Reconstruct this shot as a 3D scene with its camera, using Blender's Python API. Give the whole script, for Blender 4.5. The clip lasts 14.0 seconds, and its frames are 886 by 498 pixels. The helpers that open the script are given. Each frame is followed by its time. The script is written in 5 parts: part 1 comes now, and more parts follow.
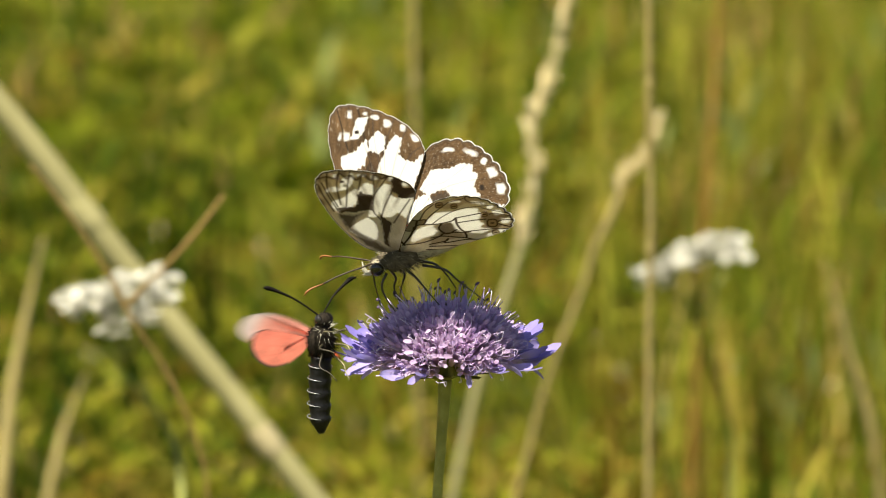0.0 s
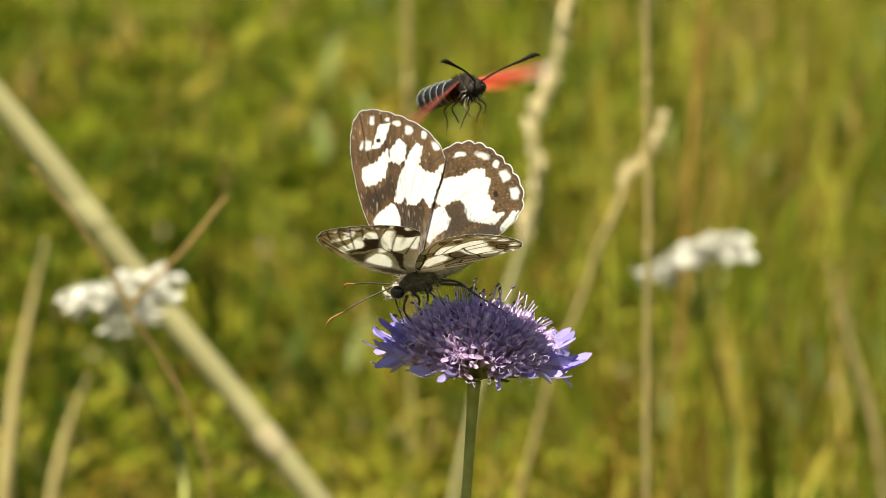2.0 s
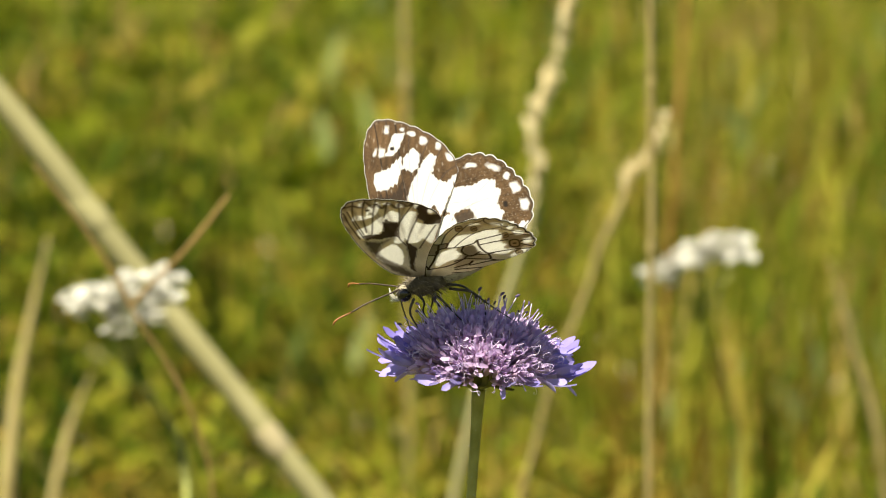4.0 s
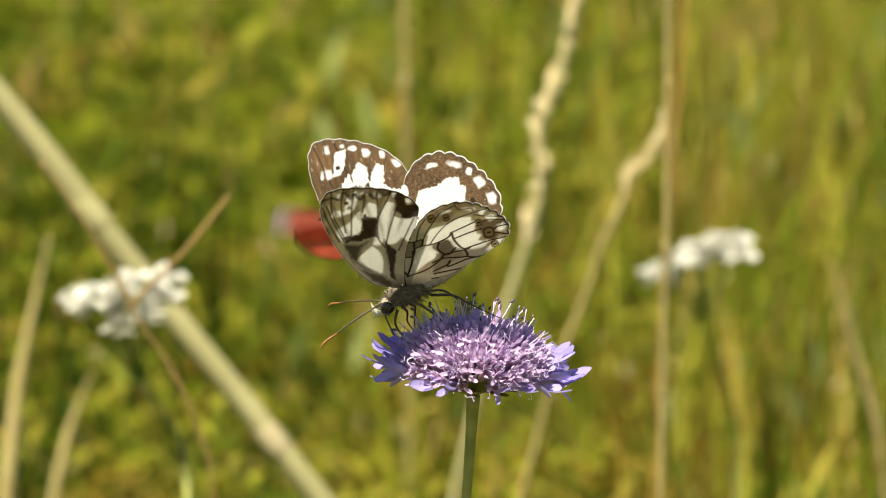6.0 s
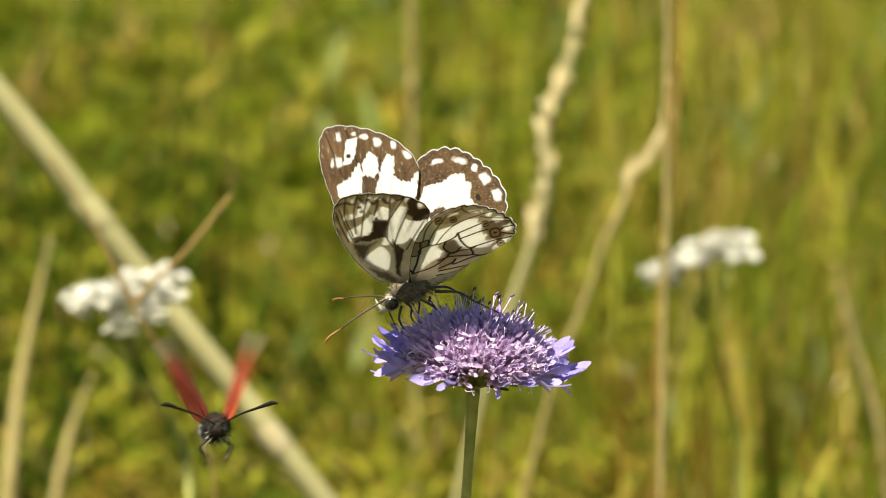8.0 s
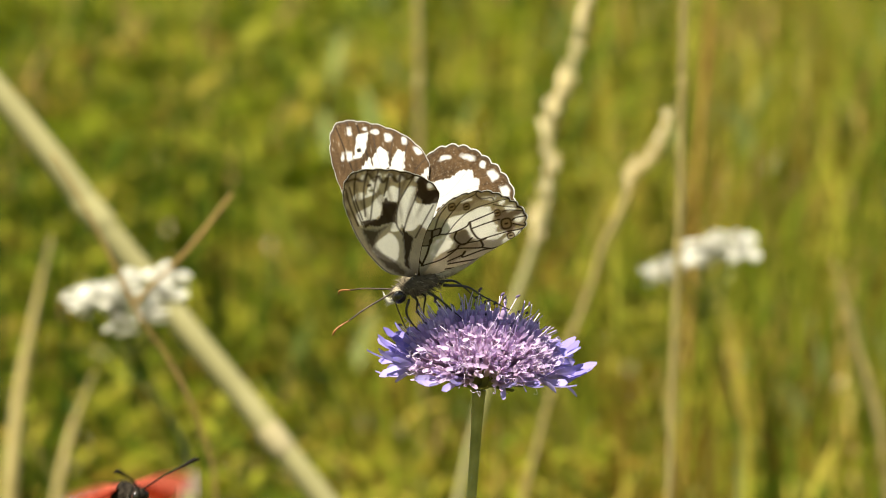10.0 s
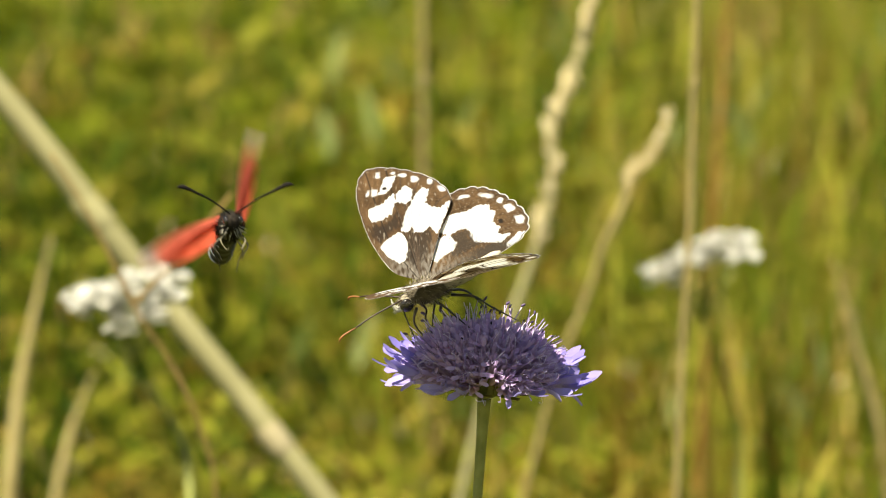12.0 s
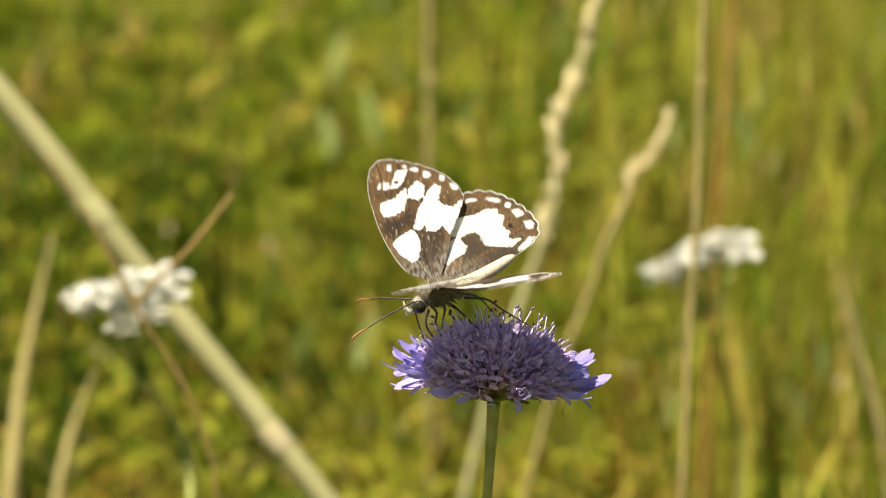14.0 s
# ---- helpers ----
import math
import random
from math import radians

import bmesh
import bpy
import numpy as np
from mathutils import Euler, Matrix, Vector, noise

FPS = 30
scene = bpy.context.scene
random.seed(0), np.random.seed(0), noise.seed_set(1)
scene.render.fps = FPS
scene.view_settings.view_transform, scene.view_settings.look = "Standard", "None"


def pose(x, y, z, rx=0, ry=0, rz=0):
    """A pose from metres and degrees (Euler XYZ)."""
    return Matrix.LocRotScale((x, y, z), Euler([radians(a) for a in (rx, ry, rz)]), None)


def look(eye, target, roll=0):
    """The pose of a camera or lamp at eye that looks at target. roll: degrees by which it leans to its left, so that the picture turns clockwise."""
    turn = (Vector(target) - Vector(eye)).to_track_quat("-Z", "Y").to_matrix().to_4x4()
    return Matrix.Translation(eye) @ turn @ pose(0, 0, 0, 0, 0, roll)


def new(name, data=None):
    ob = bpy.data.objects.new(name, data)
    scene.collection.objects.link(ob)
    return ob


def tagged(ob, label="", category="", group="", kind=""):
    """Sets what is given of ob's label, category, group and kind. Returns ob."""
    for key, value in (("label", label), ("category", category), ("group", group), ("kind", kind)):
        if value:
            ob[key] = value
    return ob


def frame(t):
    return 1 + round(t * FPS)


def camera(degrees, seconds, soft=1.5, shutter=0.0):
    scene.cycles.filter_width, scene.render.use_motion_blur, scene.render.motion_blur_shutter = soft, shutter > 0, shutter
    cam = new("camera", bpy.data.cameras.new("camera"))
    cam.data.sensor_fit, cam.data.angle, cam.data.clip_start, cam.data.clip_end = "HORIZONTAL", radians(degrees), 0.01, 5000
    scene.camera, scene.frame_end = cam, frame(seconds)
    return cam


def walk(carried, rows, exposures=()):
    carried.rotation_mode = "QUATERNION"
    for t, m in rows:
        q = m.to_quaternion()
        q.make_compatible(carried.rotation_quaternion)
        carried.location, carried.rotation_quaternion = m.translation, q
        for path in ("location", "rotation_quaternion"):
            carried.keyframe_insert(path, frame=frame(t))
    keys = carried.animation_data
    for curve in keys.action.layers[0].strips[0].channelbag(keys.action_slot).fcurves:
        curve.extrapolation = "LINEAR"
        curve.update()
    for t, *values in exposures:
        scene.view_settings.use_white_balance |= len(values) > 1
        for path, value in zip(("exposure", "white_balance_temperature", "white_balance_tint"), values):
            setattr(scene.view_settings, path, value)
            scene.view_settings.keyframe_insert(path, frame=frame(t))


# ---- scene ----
# ---- the camera: a long lens, nearly still ----
cam = camera(6.0, 14.0, soft=1.0, shutter=0.5)
cam.data.dof.use_dof = True
cam.data.dof.focus_distance = 1.195
cam.data.dof.aperture_fstop = 49.0
EYE = (-0.00433, -1.18593, 0.63401)
PATH = [
    (0, -0.0153, 0.0000),
    (0.5, -0.0096, 0.0000),
    (1, -0.0038, 0.0000),
    (1.5, 0.0000, 0.0000),
    (2, 0.0057, 0.0000),
    (2.5, 0.0115, -0.0019),
    (3, 0.0153, -0.0038),
    (5.5, 0.0230, -0.0057),
    (6, 0.0241, -0.0077),
    (6.5, 0.0268, -0.0077),
    (7, 0.0306, -0.0077),
    (7.5, 0.0344, -0.0096),
    (8, 0.0364, -0.0115),
    (10.5, 0.0421, -0.0115),
    (11, 0.0421, -0.0115),
    (11.5, 0.0421, -0.0126),
    (12, 0.0406, -0.0134),
    (12.5, 0.0406, -0.0134),
    (13, 0.0413, -0.0134),
    (13.5, 0.0429, -0.0153),
    (14, 0.0459, -0.0153),
]
walk(cam, [(t, pose(*EYE, 82 + dip, 0, turn)) for t, turn, dip in PATH],
     exposures=((0.0, 1.50), (1.5, 1.53), (3.0, 1.57), (7.0, 1.64), (11.0, 1.67), (14.0, 1.62)))

# ---- light: a high summer sun from over the camera's shoulder ----
SUN_WAY = Vector((-0.26, -0.37, 0.89)).normalized()
world = bpy.data.worlds.new("sky")
scene.world = world
world.use_nodes = True
sky = world.node_tree.nodes.new("ShaderNodeTexSky")
sky.sky_type, sky.sun_disc = "NISHITA", False
sky.sun_elevation = math.asin(SUN_WAY.z)
sky.sun_rotation = math.atan2(SUN_WAY.x, SUN_WAY.y)
world.node_tree.links.new(sky.outputs["Color"], world.node_tree.nodes["Background"].inputs["Color"])
world.node_tree.nodes["Background"].inputs["Strength"].default_value = 0.034
sun_data = bpy.data.lights.new("sun", "SUN")
sun_data.energy, sun_data.angle, sun_data.color = 5.0, radians(0.5), (1.0, 0.92, 0.74)
sun = new("sun", sun_data)
sun.matrix_world = look(SUN_WAY * 5, (0, 0, 0))

U = 8.02e-5      # one unit of the wing plans, in metres


# ---- materials ----
def material(name, rough=0.6, translucent=0.0, spec=0.3):
    m = bpy.data.materials.new(name)
    m.use_nodes = True
    t = m.node_tree
    b = t.nodes["Principled BSDF"]
    b.inputs["Roughness"].default_value = rough
    b.inputs["Specular IOR Level"].default_value = spec
    if translucent:
        tr, mix = t.nodes.new("ShaderNodeBsdfTranslucent"), t.nodes.new("ShaderNodeMixShader")
        mix.inputs[0].default_value = translucent
        t.links.new(b.outputs[0], mix.inputs[1])
        t.links.new(tr.outputs[0], mix.inputs[2])
        t.links.new(mix.outputs[0], t.nodes["Material Output"].inputs[0])
    return m


def colour_in(m, socket):
    for n in m.node_tree.nodes:
        if n.type in ("BSDF_PRINCIPLED", "BSDF_TRANSLUCENT"):
            m.node_tree.links.new(socket, n.inputs[0])


def ramp(m, fac, stops):
    r = m.node_tree.nodes.new("ShaderNodeValToRGB")
    while len(r.color_ramp.elements) < len(stops):
        r.color_ramp.elements.new(0.5)
    for e, (p, c) in zip(r.color_ramp.elements, stops):
        e.position, e.color = p, (*c, 1)
    m.node_tree.links.new(fac, r.inputs[0])
    return r.outputs[0]


def noise_fac(m, scale, detail=4, kind="Object"):
    t = m.node_tree
    c, n = t.nodes.new("ShaderNodeTexCoord"), t.nodes.new("ShaderNodeTexNoise")
    n.inputs["Scale"].default_value, n.inputs["Detail"].default_value = scale, detail
    t.links.new(c.outputs[kind], n.inputs["Vector"])
    return n.outputs["Fac"]


def bump(m, fac, strength, distance):
    t = m.node_tree
    b = t.nodes.new("ShaderNodeBump")
    b.inputs["Strength"].default_value, b.inputs["Distance"].default_value = strength, distance
    t.links.new(fac, b.inputs["Height"])
    t.links.new(b.outputs[0], t.nodes["Principled BSDF"].inputs["Normal"])


def mottled(name, stops, scale, rough=0.6, translucent=0.0, spec=0.3, relief=0.0, island=0.0, each=0.0):
    """Colour from noise through stops; island and each: how far it also varies from piece to piece."""
    m = material(name, rough, translucent, spec)
    t = m.node_tree
    fac = noise_fac(m, scale)
    if relief:
        bump(m, fac, 0.5, relief)
    for share, node, out in ((island, "ShaderNodeNewGeometry", "Random Per Island"), (each, "ShaderNodeObjectInfo", "Random")):
        if share:
            mix = t.nodes.new("ShaderNodeMix")
            mix.inputs[0].default_value = share
            t.links.new(fac, mix.inputs[2])
            t.links.new(t.nodes.new(node).outputs[out], mix.inputs[3])
            fac = mix.outputs[0]
    colour_in(m, ramp(m, fac, stops))
    return m


def patterned(name, rough, translucent, spec=0.2, sheen=0.0):
    """Colour from the wing's own scales, kept in the mesh, with fine grain."""
    m = material(name, rough, translucent, spec)
    t = m.node_tree
    a = t.nodes.new("ShaderNodeAttribute")
    a.attribute_name = "scales"
    fac = noise_fac(m, 9000, 3)
    mul = t.nodes.new("ShaderNodeMix")
    mul.data_type, mul.blend_type = "RGBA", "MULTIPLY"
    mul.inputs[0].default_value = 1.0
    t.links.new(a.outputs["Color"], mul.inputs[6])
    t.links.new(ramp(m, fac, ((0.3, (0.72, 0.72, 0.72)), (0.7, (1, 1, 1)))), mul.inputs[7])
    colour_in(m, mul.outputs[2])
    bump(m, fac, 0.3, 0.00004)
    t.nodes["Principled BSDF"].inputs["Sheen Weight"].default_value = sheen
    return m


M_WING = patterned("wing_scales", 0.65, 0.62, 0.10)
M_MOTH_WING = patterned("moth_wing_scales", 0.5, 0.80, 0.25)
M_FUR = mottled("grey_fur", ((0.3, (0.03, 0.024, 0.016)), (0.55, (0.12, 0.098, 0.065)), (0.8, (0.38, 0.34, 0.25))), 1600, 0.9, island=0.6)
M_DARK_LEG = mottled("dark_chitin", ((0.3, (0.012, 0.010, 0.008)), (0.8, (0.05, 0.035, 0.02))), 900, 0.35, spec=0.5)
M_ANTENNA = mottled("antenna_brown", ((0.3, (0.018, 0.012, 0.008)), (0.8, (0.055, 0.032, 0.015))), 900, 0.5)
M_CLUB = mottled("club_orange", ((0.3, (0.13, 0.045, 0.010)), (0.8, (0.28, 0.12, 0.03))), 1500, 0.5)
M_EYE = mottled("eye_gloss", ((0.3, (0.01, 0.009, 0.008)), (0.8, (0.03, 0.025, 0.02))), 2500, 0.15, spec=0.6)
M_PALE = mottled("pale_hair", ((0.3, (0.35, 0.33, 0.26)), (0.8, (0.7, 0.68, 0.58))), 1500, 0.8)
M_MOTH = mottled("blue_black_chitin", ((0.35, (0.004, 0.004, 0.004)), (0.62, (0.009, 0.009, 0.010)), (0.8, (0.022, 0.024, 0.028))), 1100, 0.45, spec=0.22, relief=0.00015)
M_MOTH_FUR = mottled("black_fur", ((0.35, (0.004, 0.0035, 0.003)), (0.62, (0.011, 0.009, 0.007)), (0.8, (0.03, 0.024, 0.017))), 1500, 0.85, spec=0.1, island=0.5)
M_FILAMENT = mottled("filament", ((0.3, (0.42, 0.32, 0.56)), (0.7, (0.68, 0.60, 0.74))), 500, 0.5, 0.2, each=0.7)
M_ANTHER = mottled("anther", ((0.3, (0.035, 0.025, 0.05)), (0.8, (0.11, 0.075, 0.15))), 2000, 0.8, each=0.5)
M_STEM = mottled("hairy_stem", ((0.3, (0.19, 0.19, 0.03)), (0.7, (0.32, 0.31, 0.07))), 400, 0.6, relief=0.0002)
M_BRACT = mottled("bract", ((0.3, (0.13, 0.13, 0.035)), (0.6, (0.27, 0.25, 0.07)), (0.85, (0.30, 0.17, 0.10))), 400, 0.6, 0.3, each=0.4)
M_OLIVE = mottled("olive_stem", ((0.3, (0.14, 0.16, 0.03)), (0.8, (0.26, 0.27, 0.07))), 90, 0.6)
M_HUSK = mottled("pale_husk", ((0.25, (0.42, 0.34, 0.16)), (0.55, (0.58, 0.48, 0.26)), (0.8, (0.72, 0.63, 0.40))), 200, 0.7, 0.2, each=0.5)
M_REDSTALK = mottled("reddish_stalk", ((0.3, (0.19, 0.105, 0.02)), (0.8, (0.30, 0.175, 0.045))), 60, 0.7, spec=0.1, relief=0.0005)
M_WHITE = mottled("white_floret", ((0.3, (0.52, 0.51, 0.44)), (0.8, (0.70, 0.69, 0.62))), 150, 0.7, 0.4, spec=0.1, island=0.5)
M_GRASS = mottled("grass", ((0.1, (0.035, 0.07, 0.003)), (0.35, (0.105, 0.145, 0.006)), (0.65, (0.195, 0.205, 0.012)), (0.9, (0.40, 0.34, 0.055))), 14, 0.6, 0.5, spec=0.08, island=0.75)
M_DRY = mottled("dry_grass", ((0.1, (0.16, 0.085, 0.010)), (0.5, (0.34, 0.23, 0.04)), (0.9, (0.54, 0.43, 0.15))), 14, 0.65, 0.3, spec=0.08, island=0.75)
M_LEAF = mottled("meadow_leaf", ((0.12, (0.024, 0.044, 0.002)), (0.4, (0.080, 0.105, 0.003)), (0.65, (0.155, 0.170, 0.007)), (0.9, (0.30, 0.28, 0.036))), 40, 0.6, 0.5, spec=0.08, island=0.62)


def two_toned(name, green, dead, patch, rough=0.6, translucent=0.5):
    """Herbage: living colours with patches of dying ones, both varied from leaf to leaf."""
    m = mottled(name, green, 45, rough, translucent, spec=0.08, island=0.7)
    t = m.node_tree
    live = t.nodes["Principled BSDF"].inputs[0].links[0].from_socket
    pick = ramp(m, noise_fac(m, patch, 2), ((0.50, (0, 0, 0)), (0.62, (1, 1, 1))))
    gone = ramp(m, t.nodes.new("ShaderNodeNewGeometry").outputs["Random Per Island"], dead)
    mix = t.nodes.new("ShaderNodeMix")
    mix.data_type = "RGBA"
    t.links.new(pick, mix.inputs[0])
    t.links.new(live, mix.inputs[6])
    t.links.new(gone, mix.inputs[7])
    colour_in(m, mix.outputs[2])
    return m


DEAD = ((0.0, (0.10, 0.060, 0.006)), (0.5, (0.21, 0.140, 0.014)), (1.0, (0.37, 0.29, 0.055)))
M_HERB = two_toned("herb_leaf", ((0.12, (0.020, 0.040, 0.002)), (0.35, (0.075, 0.105, 0.005)), (0.6, (0.165, 0.185, 0.009)), (0.85, (0.33, 0.32, 0.030))), DEAD, 26)
M_BLADE = two_toned("mixed_blade", ((0.12, (0.03, 0.065, 0.004)), (0.35, (0.12, 0.165, 0.012)), (0.6, (0.24, 0.26, 0.018)), (0.85, (0.48, 0.45, 0.06))), DEAD, 20)
M_TWIG = mottled("brown_twig", ((0.3, (0.15, 0.095, 0.03)), (0.8, (0.27, 0.18, 0.065))), 90, 0.7, spec=0.1, relief=0.0003)
M_SAGE = mottled("sage_leaf", ((0.3, (0.15, 0.20, 0.045)), (0.8, (0.27, 0.31, 0.11))), 60, 0.7, 0.4, spec=0.1, island=0.5)
# Darker than the other grass greens: shade among the blades is in this colour.
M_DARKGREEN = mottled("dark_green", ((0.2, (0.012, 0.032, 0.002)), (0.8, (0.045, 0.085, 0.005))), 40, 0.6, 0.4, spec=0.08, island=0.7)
M_SOIL = mottled("meadow_soil", ((0.3, (0.03, 0.035, 0.004)), (0.6, (0.10, 0.10, 0.012)), (0.8, (0.22, 0.16, 0.04))), 7, 0.9, relief=0.02)


def floret_material(name, throat, stops):
    """Pale in the tube, coloured on the lobes."""
    m = mottled(name, stops, 320, 0.6, 0.36, spec=0.2, relief=0.0001, each=0.45)
    t = m.node_tree
    lobes = t.nodes["Principled BSDF"].inputs[0].links[0].from_socket
    c, s, r, mix = (t.nodes.new("ShaderNode" + k) for k in ("TexCoord", "SeparateXYZ", "MapRange", "Mix"))
    t.links.new(c.outputs["Object"], s.inputs[0])
    t.links.new(s.outputs["Z"], r.inputs["Value"])
    r.inputs["From Min"].default_value, r.inputs["From Max"].default_value = 0.0048, 0.0084
    mix.data_type = "RGBA"
    t.links.new(r.outputs[0], mix.inputs[0])
    mix.inputs[6].default_value = (*throat, 1)
    t.links.new(lobes, mix.inputs[7])
    colour_in(m, mix.outputs[2])
    return m


M_PETAL = floret_material("violet_petal", (0.50, 0.40, 0.64), ((0.25, (0.20, 0.165, 0.50)), (0.5, (0.28, 0.24, 0.62)), (0.8, (0.39, 0.345, 0.72))))
M_LILAC = floret_material("lilac_petal", (0.56, 0.40, 0.55), ((0.25, (0.33, 0.235, 0.53)), (0.5, (0.46, 0.36, 0.66)), (0.8, (0.60, 0.51, 0.75))))


# ---- small builders ----
def part(name, bm, mat, parent=None, label=""):
    me = bpy.data.meshes.new(name)
    bmesh.ops.recalc_face_normals(bm, faces=bm.faces)
    for f in bm.faces:
        f.smooth = True
    bm.to_mesh(me)
    bm.free()
    me.materials.append(mat)
    ob = new(name, me)
    ob.parent = parent
    return tagged(ob, label)


def again(ob, parent, m):
    """Another object on ob's mesh."""
    o = new(ob.name.split(".")[0], ob.data)
    o.parent, o.matrix_basis = parent, m
    return o


def smooth_line(points, steps):
    """A rounded line through the points."""
    p = [Vector(q) for q in points]
    p = [2 * p[0] - p[1], *p, 2 * p[-1] - p[-2]]
    line = []
    for i in range(1, len(p) - 2):
        for k in range(steps):
            t = k / steps
            a, b, c, d = p[i - 1:i + 3]
            line.append(0.5 * (2 * b + (c - a) * t + (2 * a - 5 * b + 4 * c - d) * t * t + (3 * b - a - 3 * c + d) * t ** 3))
    return line + [p[-2]]


def tube(bm, points, radii, sides=8, steps=4):
    """A round limb along the points, with a radius at each."""
    line = smooth_line(points, steps) if steps > 1 else [Vector(q) for q in points]
    at = np.linspace(0, len(radii) - 1, len(line))
    rad = np.interp(at, range(len(radii)), radii)
    rings, side = [], None
    for i, p in enumerate(line):
        way = (line[min(i + 1, len(line) - 1)] - line[max(i - 1, 0)]).normalized()
        if side is None:
            side = way.orthogonal().normalized()
        side = (side - way * side.dot(way)).normalized()
        other = way.cross(side)
        rings.append([bm.verts.new(p + (side * math.cos(a) + other * math.sin(a)) * rad[i]) for a in (2 * math.pi * k / sides for k in range(sides))])
    for r, s in zip(rings, rings[1:]):
        for k in range(sides):
            bm.faces.new((r[k], r[(k + 1) % sides], s[(k + 1) % sides], s[k]))
    bm.faces.new(rings[0])
    bm.faces.new(rings[-1][::-1])


def lump(bm, place, size, turn=(0, 0, 0), rough=0.0, detail=14):
    m = Matrix.LocRotScale(place, Euler(turn), size)
    made = bmesh.ops.create_uvsphere(bm, u_segments=detail, v_segments=max(6, detail * 2 // 3), radius=1, matrix=m)
    if rough:
        for v in made["verts"]:
            v.co += (v.co - Vector(place)) * rough * noise.noise(v.co * 2.5 / max(size))


def hairs(bm, place, size, count, length, width, lean=(0, 0, 0), rng=random):
    """Fine tapering hairs over a lump."""
    for _ in range(count):
        d = Vector((rng.gauss(0, 1), rng.gauss(0, 1), rng.gauss(0, 1))).normalized()
        root = Vector(place) + Vector([d[i] * size[i] * 0.97 for i in range(3)])
        way = (d + Vector(lean) + Vector((rng.gauss(0, .25), rng.gauss(0, .25), rng.gauss(0, .25)))).normalized()
        side = way.orthogonal().normalized() * width
        l = length * rng.uniform(0.6, 1.3)
        q = way.cross(side)
        base = [bm.verts.new(root + side), bm.verts.new(root - side * 0.5 + q), bm.verts.new(root - side * 0.5 - q)]
        tip = bm.verts.new(root + way * l + Vector((0, 0, -0.15 * l)))
        for i in range(3):
            bm.faces.new((base[i], base[(i + 1) % 3], tip))


def strap(bm, length, width, m, cup=0.2, curl=0.3, blunt=0.6, rows=6, start=0.35):
    """A petal or leaf along +y of m, cupped across and curled along."""
    grid = []
    for i in range(rows + 1):
        t = i / rows
        w = width * 0.5 * (start + (1 - start) * math.sin(min(1, t / blunt) * math.pi / 2)) * (1 if t < 0.8 else math.sqrt(max(0.03, 1 - ((t - 0.8) / 0.2) ** 2)))
        y, z = length * t * (1 - 0.12 * curl * t), length * curl * t * t * 0.5
        grid.append([bm.verts.new(m @ Vector((w * s, y, z + abs(s) * cup * width * 0.5))) for s in (-1, 0, 1)])
    for a, b in zip(grid, grid[1:]):
        for k in range(2):
            bm.faces.new((a[k], a[k + 1], b[k + 1], b[k]))


# ---- the ground ----
def make_ground():
    bm = bmesh.new()
    bmesh.ops.create_grid(bm, x_segments=60, y_segments=60, size=1)
    for v in bm.verts:
        r = max(abs(v.co.x), abs(v.co.y))
        v.co *= 400 * r ** 3 + 2.5
        d = v.co.length
        v.co.z = 0.012 * noise.noise(v.co * 3) + (0.03 * (d - 8) if d > 8 else 0) * 0.2 * noise.noise(v.co * 0.02)
    g = part("ground", bm, M_SOIL)
    tagged(g, "uneven meadow soil with moss and old straw", "ground", kind="structure")


make_ground()


# ---- wings, built from a plan: forward a, outward s ----
def outline(points, count):
    line = np.array([tuple(p)[:2] for p in smooth_line([(*p, 0) for p in points], 24)])
    run = np.concatenate([[0], np.cumsum(np.linalg.norm(np.diff(line, axis=0), axis=1))])
    at = np.linspace(0, run[-1], count)
    return np.stack([np.interp(at, run, line[:, i]) for i in (0, 1)], 1)


def grain(p, scale, seed):
    """Smooth noise on the plan, -1 to 1."""
    rng = np.random.default_rng(seed)
    v = np.zeros(len(p))
    for k in range(9):
        a, f, ph = rng.uniform(0, 6.28), rng.uniform(0.6, 1.6) / scale, rng.uniform(0, 6.28, 2)
        v += np.sin((p[:, 0] * math.cos(a) + p[:, 1] * math.sin(a)) * f + ph[0]) * np.sin((p[:, 1] * math.cos(a) - p[:, 0] * math.sin(a)) * f * 0.8 + ph[1])
    return v / 4


def spots(p, list_of, soft=2.0, wobble=0.0, seed=1):
    """How far each place lies in one of the oval spots (a, s, long, short, degrees)."""
    best = np.zeros(len(p))
    n = grain(p, 3.6, seed) * wobble
    for a, s, r1, r2, deg in list_of:
        c, q = math.cos(radians(deg)), math.sin(radians(deg))
        d = p - (a, s)
        u, v = (d[:, 0] * c + d[:, 1] * q) / r1, (d[:, 1] * c - d[:, 0] * q) / r2
        rad = (np.abs(u) ** 3 + np.abs(v) ** 3) ** (1 / 3)
        best = np.maximum(best, np.clip((1 - rad) * min(r1, r2) / soft + 0.5 + n, 0, 1))
    return best


def near_lines(p, lines, width, soft=1.0):
    """How close each place lies to one of the bent lines."""
    best = np.full(len(p), 1e9)
    for line in lines:
        q = np.array([tuple(v)[:2] for v in smooth_line([(*v, 0) for v in line], 6)])
        for a, b in zip(q, q[1:]):
            ab = b - a
            k = np.clip(((p - a) @ ab) / (ab @ ab + 1e-9), 0, 1)
            best = np.minimum(best, np.linalg.norm(p - a - k[:, None] * ab, axis=1))
    return np.clip((width - best) / soft + 0.5, 0, 1)


def blend(colours, mask, colour):
    return colours * (1 - mask[:, None]) + np.array(colour) * mask[:, None]


